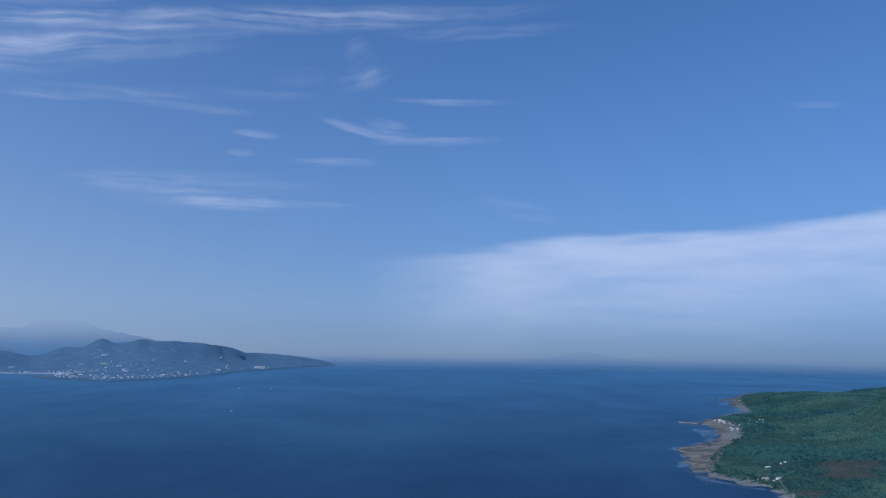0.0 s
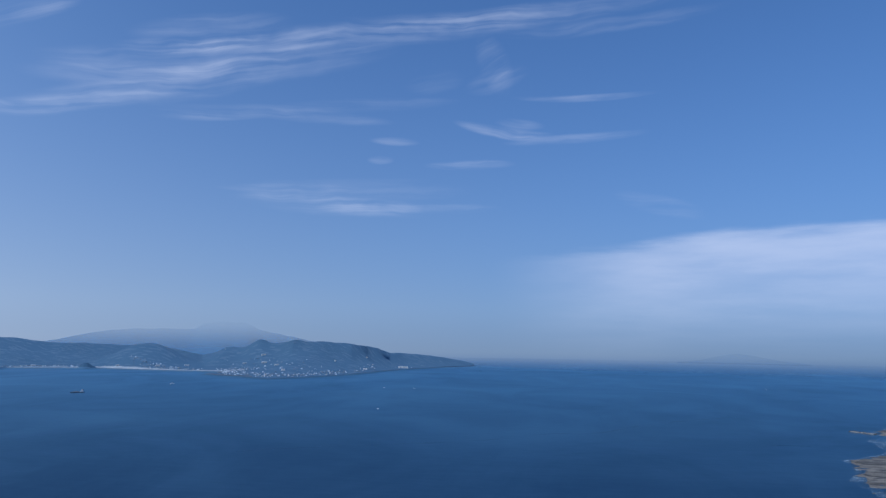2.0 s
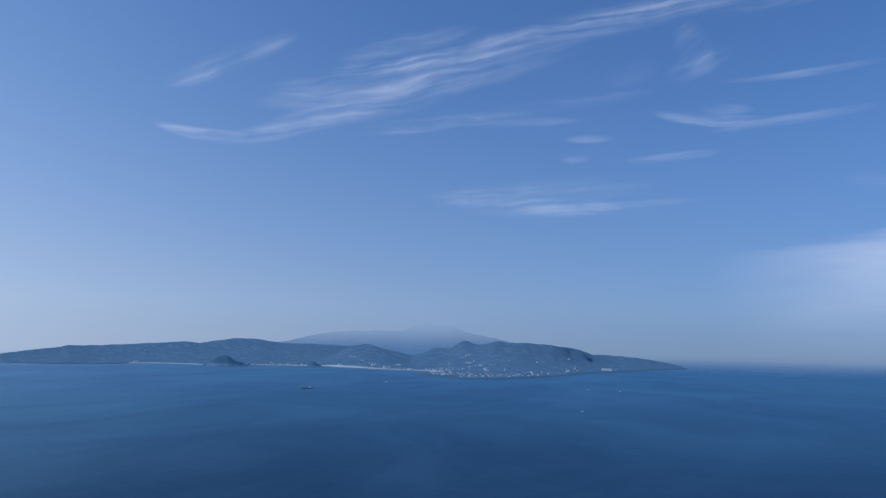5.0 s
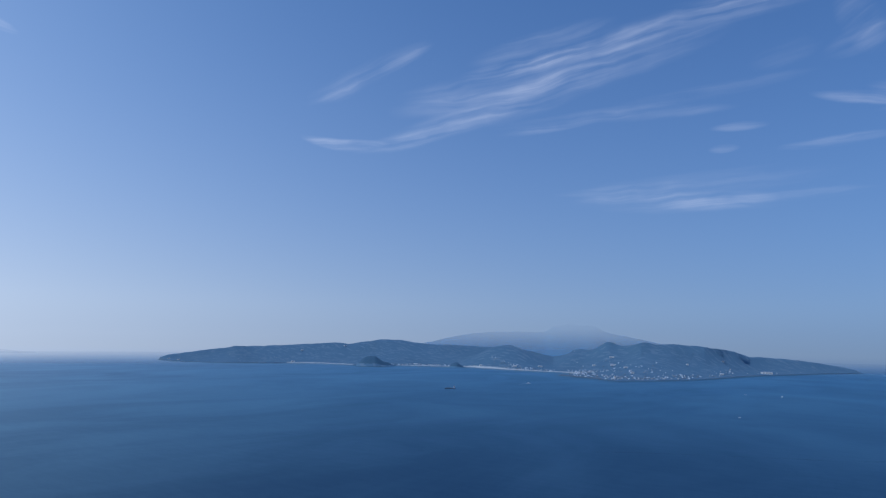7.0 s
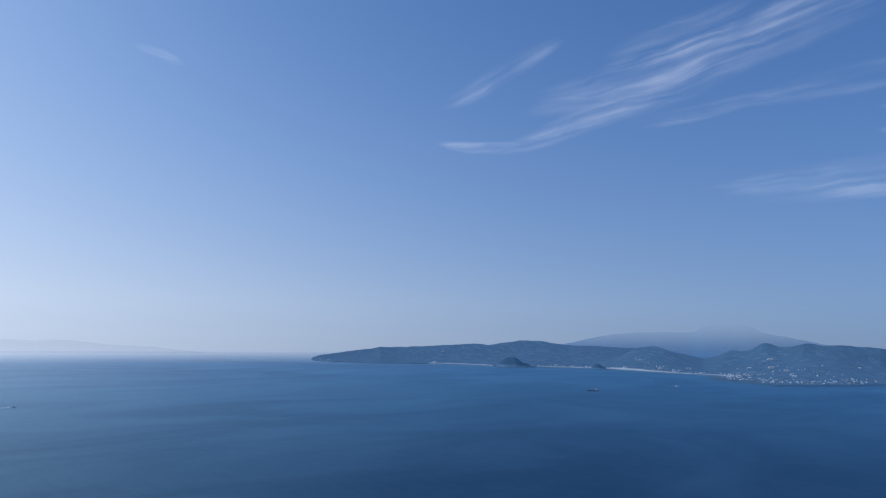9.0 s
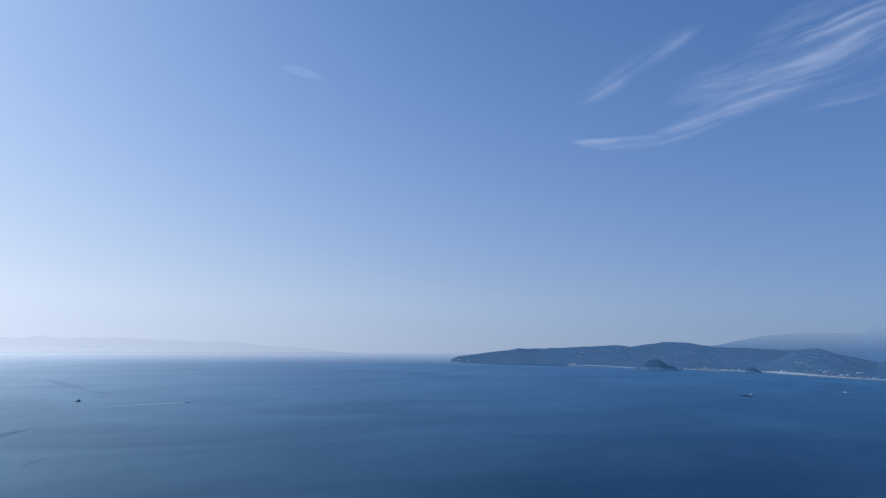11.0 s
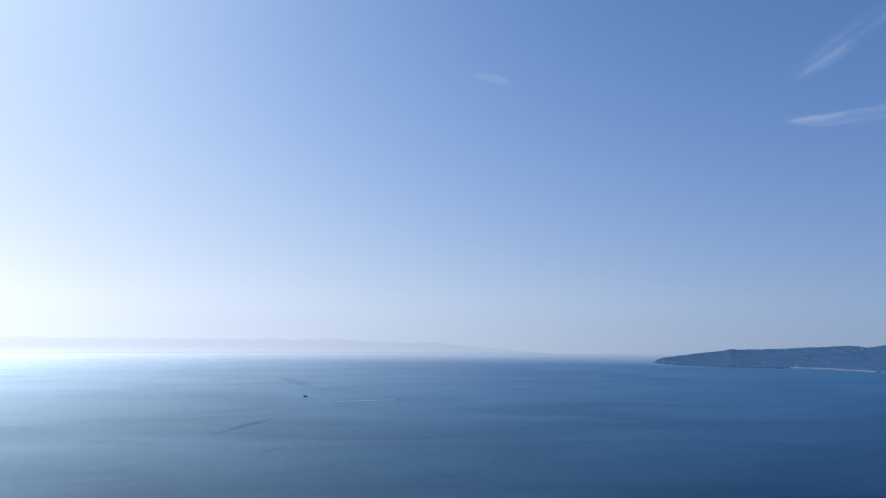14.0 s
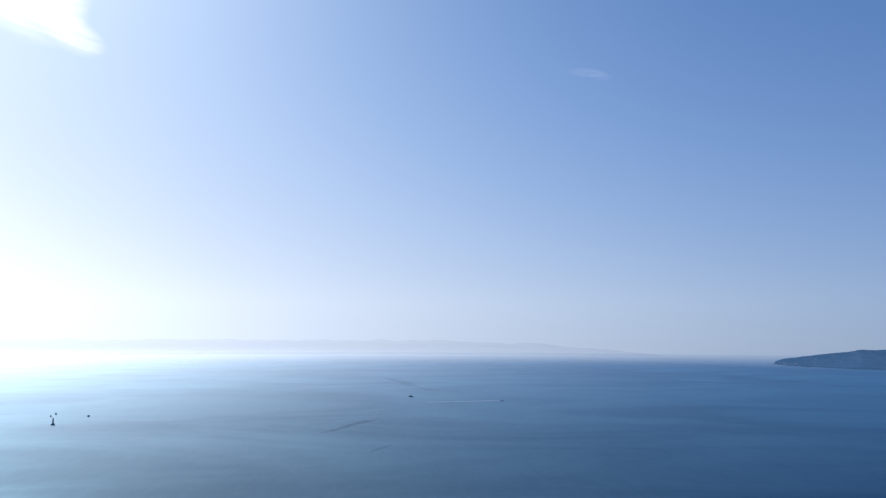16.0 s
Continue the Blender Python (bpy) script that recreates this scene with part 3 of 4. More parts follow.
def build_headland_woods():
    rng = np.random.RandomState(5)
    step = 2.05
    gx, gy = np.meshgrid(np.arange(290, 1500, step), np.arange(430, 2000, step))
    px = gx.ravel() + rng.uniform(-1.5, 1.5, gx.size)
    py = gy.ravel() + rng.uniform(-1.5, 1.5, gx.size)
    z, shore, green = headland_height(px, py)
    turn, reach = np.degrees(np.arctan2(-px, py)), np.hypot(px, py)
    meadow = fractal(px, py, 60, 77, 4) + 0.25 * rng.uniform(-1, 1, px.size)
    bare = in_clearing(px, py, rng.uniform(0.3, 1.1, px.size)) & (rng.uniform(0, 1, px.size) < 0.93)
    lane = (np.abs(green - 4) < 1.2) & (py < 900) & (py > 640)
    village = (((px - 520) / 26) ** 2 + ((py - 1060) / 36) ** 2 < 1) | (((px - 575) / 24) ** 2 + ((py - 1075) / 26) ** 2 < 1)
    yard = (((px - 330) / 22) ** 2 + ((py - 600) / 12) ** 2 < 1) | (((px - 318) / 18) ** 2 + ((py - 588) / 16) ** 2 < 1)
    keep = (green > 3) & (turn > -39) & (turn < -21) & (meadow < 0.80) & ~bare & ~village & ~yard & ~lane
    keep &= (reach < 950) | (rng.uniform(0, 1, px.size) < 0.5)
    px, py, z, reach, meadow = px[keep], py[keep], z[keep], reach[keep], meadow[keep]
    # groves of tall trees, and lighter scrub further inland
    grove = np.clip(1.0 + 0.5 * fractal(px, py, 45, 91, 3) - 0.3 * np.clip(meadow, 0, 1), 0.5, 1.8)
    size = np.exp(rng.normal(-0.14, 0.30, px.size)) * np.where(reach > 950, 1.5, 1.0) * grove
    open_land = fractal(px, py, 85, 131, 4) + np.clip((green[keep] - 70) / 160, -0.5, 0.35) + 0.35 * rng.uniform(-1, 1, px.size)
    scrub = open_land > 0.28
    for where, mat, low, label in ((~scrub, CANOPY, 1.0, "dense green broadleaf woodland covering the headland"), (scrub, SCRUB, 0.72, "light green scrub and thicket between the woods")):
        scatter_crowns("woodland" if mat is CANOPY else "scrub", np.stack([px, py, z], 1)[where], size[where] * low, mat, label, rng, crown_shapes(24, rng, 3, 6), 0.8, 0.65)


build_headland_woods()

# ---- peninsula across the water ----
PEN_COAST = [(5.6, 3440), (6.5, 3314), (8.8, 3118), (12.1, 2803), (14.7, 2530), (17.4, 2301), (20.0, 2190), (22.8, 2115), (24.7, 2232), (26.4, 2301),
             (27.5, 2370), (27.7, 2410), (26.4, 2470), (26.1, 2560), (27.7, 2605), (29.4, 2646), (31.9, 2738), (34.9, 2891), (36.5, 2917), (40.0, 2972),
             (44.4, 2966), (47.6, 3131), (50.0, 3149), (54.6, 3116), (58.4, 3300), (59.4, 3460), (59.8, 3560), (57, 4100), (45, 4500), (20, 4500), (9, 4000)]
PEN_XY = [tuple(polar(a, r)[:2]) for a, r in PEN_COAST]
# crest of the hills: heading, distance, height
PEN_CREST = [(5.6, 3500, 3), (6.8, 3400, 14), (7.7, 3350, 25), (8.5, 3300, 36), (11.5, 3200, 54), (12.9, 3100, 58), (13.9, 3000, 79), (16.1, 2850, 99), (18.9, 2800, 106),
             (20.9, 2800, 105), (22.0, 2850, 97), (24.3, 2900, 84), (25.7, 3000, 70), (27.9, 3250, 34), (30.0, 3400, 62), (33.2, 3500, 76), (35.7, 3500, 82),
             (38.7, 3500, 86), (40.5, 3500, 103), (42.4, 3500, 105), (45.0, 3500, 80), (46.0, 3500, 87), (50.0, 3500, 71), (54.0, 3480, 60), (56.8, 3500, 38), (58.2, 3500, 25), (59.2, 3500, 14), (59.8, 3540, 6)]
# single knolls: heading, distance, half widths across and in depth, height
PEN_KNOLLS = [(31.3, 3000, 105, 150, 72), (33.4, 3050, 80, 140, 38), (23.5, 2900, 34, 90, 26), (20.7, 2800, 30, 80, 6), (26.5, 2950, 45, 110, 30), (54.0, 3400, 30, 90, 8), (14.2, 2700, 60, 100, 10)]


def peninsula_height(px, py):
    az, r = np.degrees(np.arctan2(-px, py)), np.hypot(px, py)
    shore = inside_distance(px + 7 * fractal(px, py, 60, 41, 3), py + 7 * fractal(px, py, 60, 45, 3), PEN_XY)
    t = np.array(PEN_CREST)
    far, top = np.interp(az, t[:, 0], t[:, 1]), np.interp(az, t[:, 0], t[:, 2])
    inland = np.maximum(shore, 0)
    u = inland / (inland + np.maximum(far - r, 0) + 1e-6)
    rise = top * u ** 1.7
    back = np.clip((r - far) / 650, 0, 1)
    z = np.where(r > far, top * (1 - back ** 2), rise)
    z = z + fractal(px, py, 210, 51, 3) * 0.06 * top * np.clip(4 * u * (1.06 - u), 0, 1)
    for a, d, wide, deep, high in PEN_KNOLLS:
        s, c = (az - a) * np.pi / 180 * d, r - d
        z = z + high * np.exp(-((s / wide) ** 2 + (c / deep) ** 2) * 0.9) * np.clip(inland / 60, 0, 1)
    z = z + 2.4 * fractal(px, py, 46, 67, 3) * np.clip(u * 2.5 - 1.2, 0, 1)
    z = z + 2.2 * np.clip(inland / 25, 0, 1) + 0.5 * fractal(px, py, 22, 61, 2) * np.clip(u * 3, 0, 1)
    return np.where(shore > 0, np.maximum(z, 0.3), np.maximum(-8, shore * 0.3)), shore


# ---- sea, up to the coast of the peninsula ----
def build_sea():
    rs = np.concatenate([[0.0, 200, 500, 900, 1400], np.arange(2000, 4000, 60.0), [4000, 4400, SEA_R]])
    azs = np.linspace(0, 360, 721)
    ga, gr = np.meshgrid(azs, rs)
    gx, gy = -gr * np.sin(np.radians(ga)) - 2.0, gr * np.cos(np.radians(ga)) - 3.3
    under = inside_distance(gx, gy, PEN_XY) > 40
    under |= (ga > 8) & (ga < 57) & (gr > 3600)
    low = under[:-1, :-1] & under[1:, 1:] & under[1:, :-1] & under[:-1, 1:]
    v, f = compact(np.stack([gx.ravel(), gy.ravel(), gx.ravel() * 0], 1), [q[::-1] for q in grid_faces(len(rs), len(azs), ~low)])
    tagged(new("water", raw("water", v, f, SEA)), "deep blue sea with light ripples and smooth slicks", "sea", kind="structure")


build_sea()


def build_peninsula():
    azs = np.arange(5.0, 60.4, 0.09)
    rs = np.concatenate([np.arange(2090, 3720, 10.0), np.arange(3720, 4600, 60.0)])
    ga, gr = np.meshgrid(azs, rs)
    gx, gy = -gr * np.sin(np.radians(ga)), gr * np.cos(np.radians(ga))
    z, shore = peninsula_height(gx, gy)
    verts = np.stack([gx.ravel(), gy.ravel(), z.ravel()], 1)
    mid = lambda a: (a[:-1, :-1] + a[1:, 1:]) / 2
    ma = mid(ga)
    bay = ((ma > 25.5) & (ma < 41) & (mid(gr) > 2500)) | ((ma > 44.6) & (ma < 50))
    width = np.where(bay, 20.0, 5.0) + 16.0 * ((ma > 24.0) & (ma < 28.2) & (mid(gr) < 2520))
    v, f = compact(verts, grid_faces(len(rs), len(azs), mid(shore) > width))
    tagged(new("ground_peninsula", ease_normals(raw("ground_peninsula", v, f, HILL_LAND, True), 0.75)), "hilly peninsula with fields and scrub, coloured haze-blue", "ground", kind="structure")
    for name, where, mat, label in (("ground_beach", bay, SAND, "pale sandy beach along the bay"), ("ground_rocky_coast", ~bay, COAST_STONE, "low rocky coast of the peninsula, coloured haze-blue")):
        v, f = compact(verts, grid_faces(len(rs), len(azs), (mid(shore) <= width) & (mid(z) > -3) & where))
        tagged(new(name, raw(name, v, f, mat, True)), label, "ground", kind="structure")


build_peninsula()


def build_peninsula_woods():
    rng = np.random.RandomState(8)
    count = 110000
    az, r = rng.uniform(5.6, 60, count), np.sqrt(rng.uniform(2100 ** 2, 3650 ** 2, count))
    px, py = -r * np.sin(np.radians(az)), r * np.cos(np.radians(az))
    z, shore = peninsula_height(px, py)
    wood = fractal(px, py, 150, 71, 4)
    town = (((az > 16) & (az < 27.5) & (shore < 190)) | ((az > 27.5) & (az < 41) & (shore < 90))) & (rng.uniform(0, 1, count) < 0.6)
    keep = (shore > 22) & (z > 3) & (wood > 0.18 + 0.5 * np.clip((19 - az) / 5, 0, 1)) & ~town & (rng.uniform(0, 1, count) < 0.7)
    px, py, z = px[keep], py[keep], z[keep]
    size = np.exp(rng.normal(0.6, 0.3, px.size))
    scatter_crowns("woodland", np.stack([px, py, z - 0.6], 1), size, FAR_CANOPY, "dense woodland on the peninsula hills, coloured haze-blue", rng, crown_shapes(8, rng, 2, 5), 0.40, 0.9)


build_peninsula_woods()


def islet(az, r, wide, deep, high, label, seed):
    """A steep wooded islet with a rock foot."""
    rows, cols = 34, 110
    vs = [(0, 0, high)]
    for i in range(1, rows):
        q = i / (rows - 1)
        for j in range(cols):
            t = j / cols * 2 * math.pi
            x, y = q * wide * math.cos(t), q * deep * math.sin(t)
            lump = fractal(np.array([x + seed * 100.0]), np.array([y]), wide * 0.7, seed, 4)[0]
            leaf = fractal(np.array([x]), np.array([y + seed * 50.0]), 6.0, seed + 9, 2)[0]
            shoulder = min(1.0, max(0.0, (x / wide - 0.05) / 0.35))
            z = high * (1 - q ** 2.8) * (1 - 0.45 * shoulder) * (1 + 0.10 * lump) + 1.6 * leaf * (1 - q ** 6) - 2 * q
            vs.append((x * (1 + 0.08 * lump), y, z))
    foot, crown = [], []
    for j in range(cols):
        crown.append((0, 1 + j, 1 + (j + 1) % cols))
    for i in range(rows - 2):
        for j in range(cols):
            a, b = 1 + i * cols + j, 1 + i * cols + (j + 1) % cols
            (crown if i < rows - 6 else foot).extend([(a, a + cols, b + cols), (a, b + cols, b)])
    root = new("islet")
    root.matrix_world = pose(*polar(az, r), 0, 0, az)
    tagged(root, label, "islet")
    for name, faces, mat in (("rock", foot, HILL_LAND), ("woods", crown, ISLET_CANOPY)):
        v, f = compact(np.array(vs), np.array(faces))
        ob = new(name, ease_normals(raw(name, v, f, mat, True), 0.6))
        ob.parent = root
    return root


islet(42.8, 2880, 82, 60, 41, "steep dark wooded islet close to the beach", 3)
islet(35.9, 2885, 32, 30, 20, "small dark wooded islet beside the beach", 4)


# ---- far mountains, haze put into colour and alpha ----
def far_ridge(name, az0, az1, r, points, label, mat, rough):
    azs = np.linspace(az0, az1, 260)
    t = np.array(points)
    top = np.interp(azs, t[:, 0], t[:, 1])
    x = azs * 10
    top = 120 + r * np.tan(np.radians(top)) + rough * fractal(x, x * 0 + r, 12.0, 17, 4) * np.clip((top + 1.6) / 1.0, 0, 1)
    vs, fs = [], []
    for k, q in enumerate((1.0, 0.75, 0.5, 0.25, 0.0)):
        for a, h in zip(azs, top):
            vs.append(polar(a, r - 260 * (1 - q), h * q - 2))
    n = len(azs)
    for k in range(4):
        for j in range(n - 1):
            a = k * n + j
            fs.append((a, a + 1, a + n + 1, a + n))
    return tagged(new(name, raw(name, vs, fs, mat, True)), label, "mountain", kind="structure")


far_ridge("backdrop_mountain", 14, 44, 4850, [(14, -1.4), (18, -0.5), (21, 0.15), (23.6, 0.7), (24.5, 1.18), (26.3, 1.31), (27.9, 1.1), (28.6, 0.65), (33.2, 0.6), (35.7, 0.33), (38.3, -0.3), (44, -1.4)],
          "tall mountain tinted haze-blue, fading upwards", FAR_MOUNTAIN, 4)
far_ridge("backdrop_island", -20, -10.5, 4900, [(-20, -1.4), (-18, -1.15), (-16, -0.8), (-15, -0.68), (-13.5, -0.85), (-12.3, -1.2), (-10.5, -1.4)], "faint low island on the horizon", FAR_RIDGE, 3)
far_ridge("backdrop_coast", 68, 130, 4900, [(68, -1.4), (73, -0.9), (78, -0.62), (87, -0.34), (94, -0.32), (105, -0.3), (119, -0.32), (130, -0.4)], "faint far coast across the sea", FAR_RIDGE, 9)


# ---- buildings ----
def build_house(wide, deep, high, rise, wall, roof, label, detail=False):
    """A small gabled house at the origin, with eaves, and with door and windows where asked."""
    root = tagged(new("house"), label, "house")
    x, y = wide / 2, deep / 2
    bm = bmesh.new()
    prof = [(-y, -1.2), (y, -1.2), (y, high), (0, high + rise), (-y, high)]
    ends = [[bm.verts.new((sx, py, pz)) for py, pz in prof] for sx in (-x, x)]
    bm.faces.new(ends[0][::-1])
    bm.faces.new(ends[1])
    for k in range(5):
        bm.faces.new((ends[0][k], ends[0][(k + 1) % 5], ends[1][(k + 1) % 5], ends[1][k]))
    part("wall", bm, wall, root)
    bm = bmesh.new()
    ox, slope = x + 0.5, rise / y
    oy = y + 0.55
    for side in (-1, 1):
        lo, hi = high - slope * 0.55 + 0.06, high + rise + 0.06
        a = [bm.verts.new((sx, sy, z)) for z_off in (0, 0.22) for sx, sy, z in
             ((-ox, side * oy, lo + z_off), (ox, side * oy, lo + z_off), (ox, 0, hi + z_off), (-ox, 0, hi + z_off))]
        for q in ((3, 2, 1, 0), (4, 5, 6, 7), (0, 1, 5, 4), (1, 2, 6, 5), (2, 3, 7, 6), (3, 0, 4, 7)):
            bm.faces.new([a[k] for k in q])
    part("roof", bm, roof, root)
    if detail:
        for k in range(max(2, int(wide / 3))):
            bx = -x + (k + 0.5) * wide / max(2, int(wide / 3))
            part("window", box(bmesh.new(), bx - 0.6, -y - 0.05, 1.0, bx + 0.6, -y + 0.05, 2.2), GLASS_DARK, root)
        part("door", box(bmesh.new(), -0.5 + x * 0.3, -y - 0.06, 0.0, 0.5 + x * 0.3, -y + 0.05, 2.05), BROWN_ROOF, root)
    return root


def place_house(kind, m, group):
    """The first one is the model itself, those after it are copies."""
    if kind["used"]:
        ob = copy_thing(kind["root"], m)
    else:
        ob = kind["root"]
        ob.matrix_basis = m
        kind["used"] = True
    return tagged(ob, group=group)


def kinds_of(*rows):
    return [{"root": build_house(*row), "used": False} for row in rows]


TOWN_KINDS = kinds_of(
    (8.5, 7.0, 4.8, 1.9, WHITE, GREY_ROOF, "white rendered town house with a grey tiled roof"),
    (7.5, 6.5, 3.2, 1.7, WHITE, PALE_ROOF, "low white house with a pale metal roof"),
    (10.0, 7.5, 5.2, 1.8, CREAM, BROWN_ROOF, "cream rendered house with a brown tiled roof"),
    (9.0, 7.0, 5.0, 1.6, WHITE, PALE_ROOF, "two-storey white house with a pale roof"),
)


def build_town():
    rng = np.random.RandomState(23)
    spots = []
    # stretches of the town: headings, how far in from the shore, how many
    for a0, a1, near, far, want in ((17.4, 26.4, 14, 70, 112), (18.5, 25.5, 70, 200, 20), (14.0, 17.4, 14, 60, 8), (27.8, 32.4, 24, 80, 34), (36.7, 40.8, 24, 70, 30),
                                    (14.2, 15.5, 25, 80, 9), (9.0, 13.5, 20, 90, 8), (41.2, 41.8, 20, 60, 3), (20.0, 33.0, 200, 420, 12), (45, 58, 40, 260, 8)):
        made = 0
        azs, rs = rng.uniform(a0, a1, 4000), rng.uniform(2130, 3500, 4000)
        xs, ys = -rs * np.sin(np.radians(azs)), rs * np.cos(np.radians(azs))
        zs, shores = peninsula_height(xs, ys)
        for az, x, y, z, shore in zip(azs, xs, ys, zs, shores):
            if not near < shore < far or any((x - q[0]) ** 2 + (y - q[1]) ** 2 < 75 for q in spots):
                continue
            spots.append((x, y))
            turn = az + rng.choice([0, 0, 90]) + rng.uniform(-25, 25)
            kind = TOWN_KINDS[rng.choice(4, p=[0.3, 0.28, 0.17, 0.25])]
            place_house(kind, pose(x, y, z + 0.2, 0, 0, turn) @ Matrix.Scale(rng.uniform(0.34, 0.58), 4), "houses of the town across the bay")
            made += 1
            if made == want:
                break
    # the smallest roofs between them
    vs, fs = [], []
    for a0, a1, near, far, want in ((17.0, 26.8, 12, 85, 240), (14.0, 17.4, 12, 60, 30), (18.5, 26.0, 85, 230, 50), (27.8, 33.0, 22, 80, 60), (36.5, 41.5, 22, 60, 50)):
        az, r = rng.uniform(a0, a1, 6000), rng.uniform(2130, 3300, 6000)
        x, y = -r * np.sin(np.radians(az)), r * np.cos(np.radians(az))
        z, shore = peninsula_height(x, y)
        for k in np.nonzero((shore > near) & (shore < far))[0][:want]:
            w, d, h, t = rng.uniform(1.1, 2.6), rng.uniform(1.0, 1.8), rng.uniform(1.0, 2.2), radians(az[k]) + rng.uniform(-0.5, 0.5)
            c, q, base = math.cos(t), math.sin(t), len(vs)
            for px, py, pz in ((-w, -d, -1), (w, -d, -1), (w, d, -1), (-w, d, -1), (-w, -d, h), (w, -d, h), (w, d, h), (-w, d, h), (-w, 0, h + 1), (w, 0, h + 1)):
                vs.append((x[k] + px * c - py * q, y[k] + px * q + py * c, z[k] + pz))
            fs += [(base + i, base + j, base + m, base + o) for i, j, m, o in ((0, 1, 5, 4), (1, 2, 6, 5), (2, 3, 7, 6), (3, 0, 4, 7), (4, 5, 9, 8), (6, 7, 8, 9), (5, 6, 9, 9), (7, 4, 8, 8))]
    tris = [f[:3] for f in fs] + [(f[0], f[2], f[3]) for f in fs if f[2] != f[3]]
    tagged(new("rooftops", raw("rooftops", vs, tris, TOWN_MIX)), "crowded small pale and grey houses of the town", "houses", kind="stuff")


build_town()


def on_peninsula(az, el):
    """The peninsula's ground where the camera's line of sight, by heading and slope, meets it."""
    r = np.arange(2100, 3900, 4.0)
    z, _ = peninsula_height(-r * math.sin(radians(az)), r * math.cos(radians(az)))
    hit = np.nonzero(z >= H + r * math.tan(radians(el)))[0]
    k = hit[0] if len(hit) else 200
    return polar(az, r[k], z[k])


def build_hall(long, deep, high, label, roof):
    """A long low-pitched hall with a roof slab, a wide door and strip windows."""
    ob = build_house(long, deep, high, 1.4, WHITE, roof, label)
    ob.name = "hall"
    tagged(ob, category="building")
    part("door", box(bmesh.new(), -long * 0.3, -deep / 2 - 0.06, 0, -long * 0.3 + 4, -deep / 2 + 0.05, high * 0.75), GREY_ROOF, ob)
    part("window", box(bmesh.new(), -long * 0.05, -deep / 2 - 0.06, high * 0.45, long * 0.42, -deep / 2 + 0.05, high * 0.7), GLASS_DARK, ob)
    return ob


# halls set along sight lines to fit the camera's view
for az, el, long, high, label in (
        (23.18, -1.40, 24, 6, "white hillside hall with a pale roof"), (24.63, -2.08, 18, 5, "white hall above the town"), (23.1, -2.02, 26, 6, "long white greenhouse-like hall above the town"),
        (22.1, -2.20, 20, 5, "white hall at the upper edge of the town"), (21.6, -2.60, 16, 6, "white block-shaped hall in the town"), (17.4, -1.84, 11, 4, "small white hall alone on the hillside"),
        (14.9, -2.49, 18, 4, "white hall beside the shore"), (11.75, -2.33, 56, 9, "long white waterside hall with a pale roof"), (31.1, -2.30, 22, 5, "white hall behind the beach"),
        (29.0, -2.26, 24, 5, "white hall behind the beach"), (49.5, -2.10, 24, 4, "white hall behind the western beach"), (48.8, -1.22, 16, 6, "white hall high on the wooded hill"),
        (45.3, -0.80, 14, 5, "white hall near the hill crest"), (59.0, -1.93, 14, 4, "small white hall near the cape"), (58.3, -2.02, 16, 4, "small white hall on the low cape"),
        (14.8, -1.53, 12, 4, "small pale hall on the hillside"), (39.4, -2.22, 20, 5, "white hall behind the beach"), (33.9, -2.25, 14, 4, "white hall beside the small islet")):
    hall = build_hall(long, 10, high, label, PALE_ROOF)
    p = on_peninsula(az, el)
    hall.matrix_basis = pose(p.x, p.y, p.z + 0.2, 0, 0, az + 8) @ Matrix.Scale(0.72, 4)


def on_headland(x, y):
    z, _, _ = headland_height(np.array([float(x)]), np.array([float(y)]))
    return float(z[0])


VILLAGE_KINDS = kinds_of(
    (9.0, 7.0, 3.4, 2.0, WHITE, PALE_ROOF, "white fishing-village house with a pale roof", True),
    (8.0, 6.5, 4.6, 1.9, CREAM, GREY_ROOF, "cream fishing-village house with a grey tiled roof", True),
    (10.5, 7.5, 3.2, 1.8, WHITE, GREY_ROOF, "low white house with a grey tiled roof", True),
)


def build_village():
    rng = np.random.RandomState(31)
    rows = [(497, 1057), (497, 1043), (492, 1063), (495, 991), (500, 1014), (497, 1030), (487, 1039), (492, 1003), (496, 1022), (502, 999), (502, 1007), (489, 1024), (492, 1012), (496, 1050), (494, 1070), (472, 968), (461, 946), (478, 964), (473, 975), (479, 985), (475, 957), (469, 945)]
    rows += [(468, 957), (490, 984), (558, 1042), (535, 1002), (544, 1016), (546, 1029), (534, 1017), (539, 1046), (531, 1026), (513, 998), (522, 1011), (523, 997), (557, 1049)]
    for k, (x, y) in enumerate(rows):
        place_house(VILLAGE_KINDS[(0, 2, 0, 1, 0, 2)[k % 6]], pose(x, y, on_headland(x, y) + 0.15, 0, 0, 20 + rng.uniform(-30, 30)) @ Matrix.Scale(rng.uniform(0.34, 0.50), 4), "houses of the fishing village")
    for x, y, turn in ((621, 1195, 30), (724, 1444, 10), (373, 666, 35), (380, 671, 20), (807, 1286, 30)):
        place_house(VILLAGE_KINDS[0], pose(x, y, on_headland(x, y) + 0.15, 0, 0, turn) @ Matrix.Scale(0.42, 4), "lone houses on the headland")


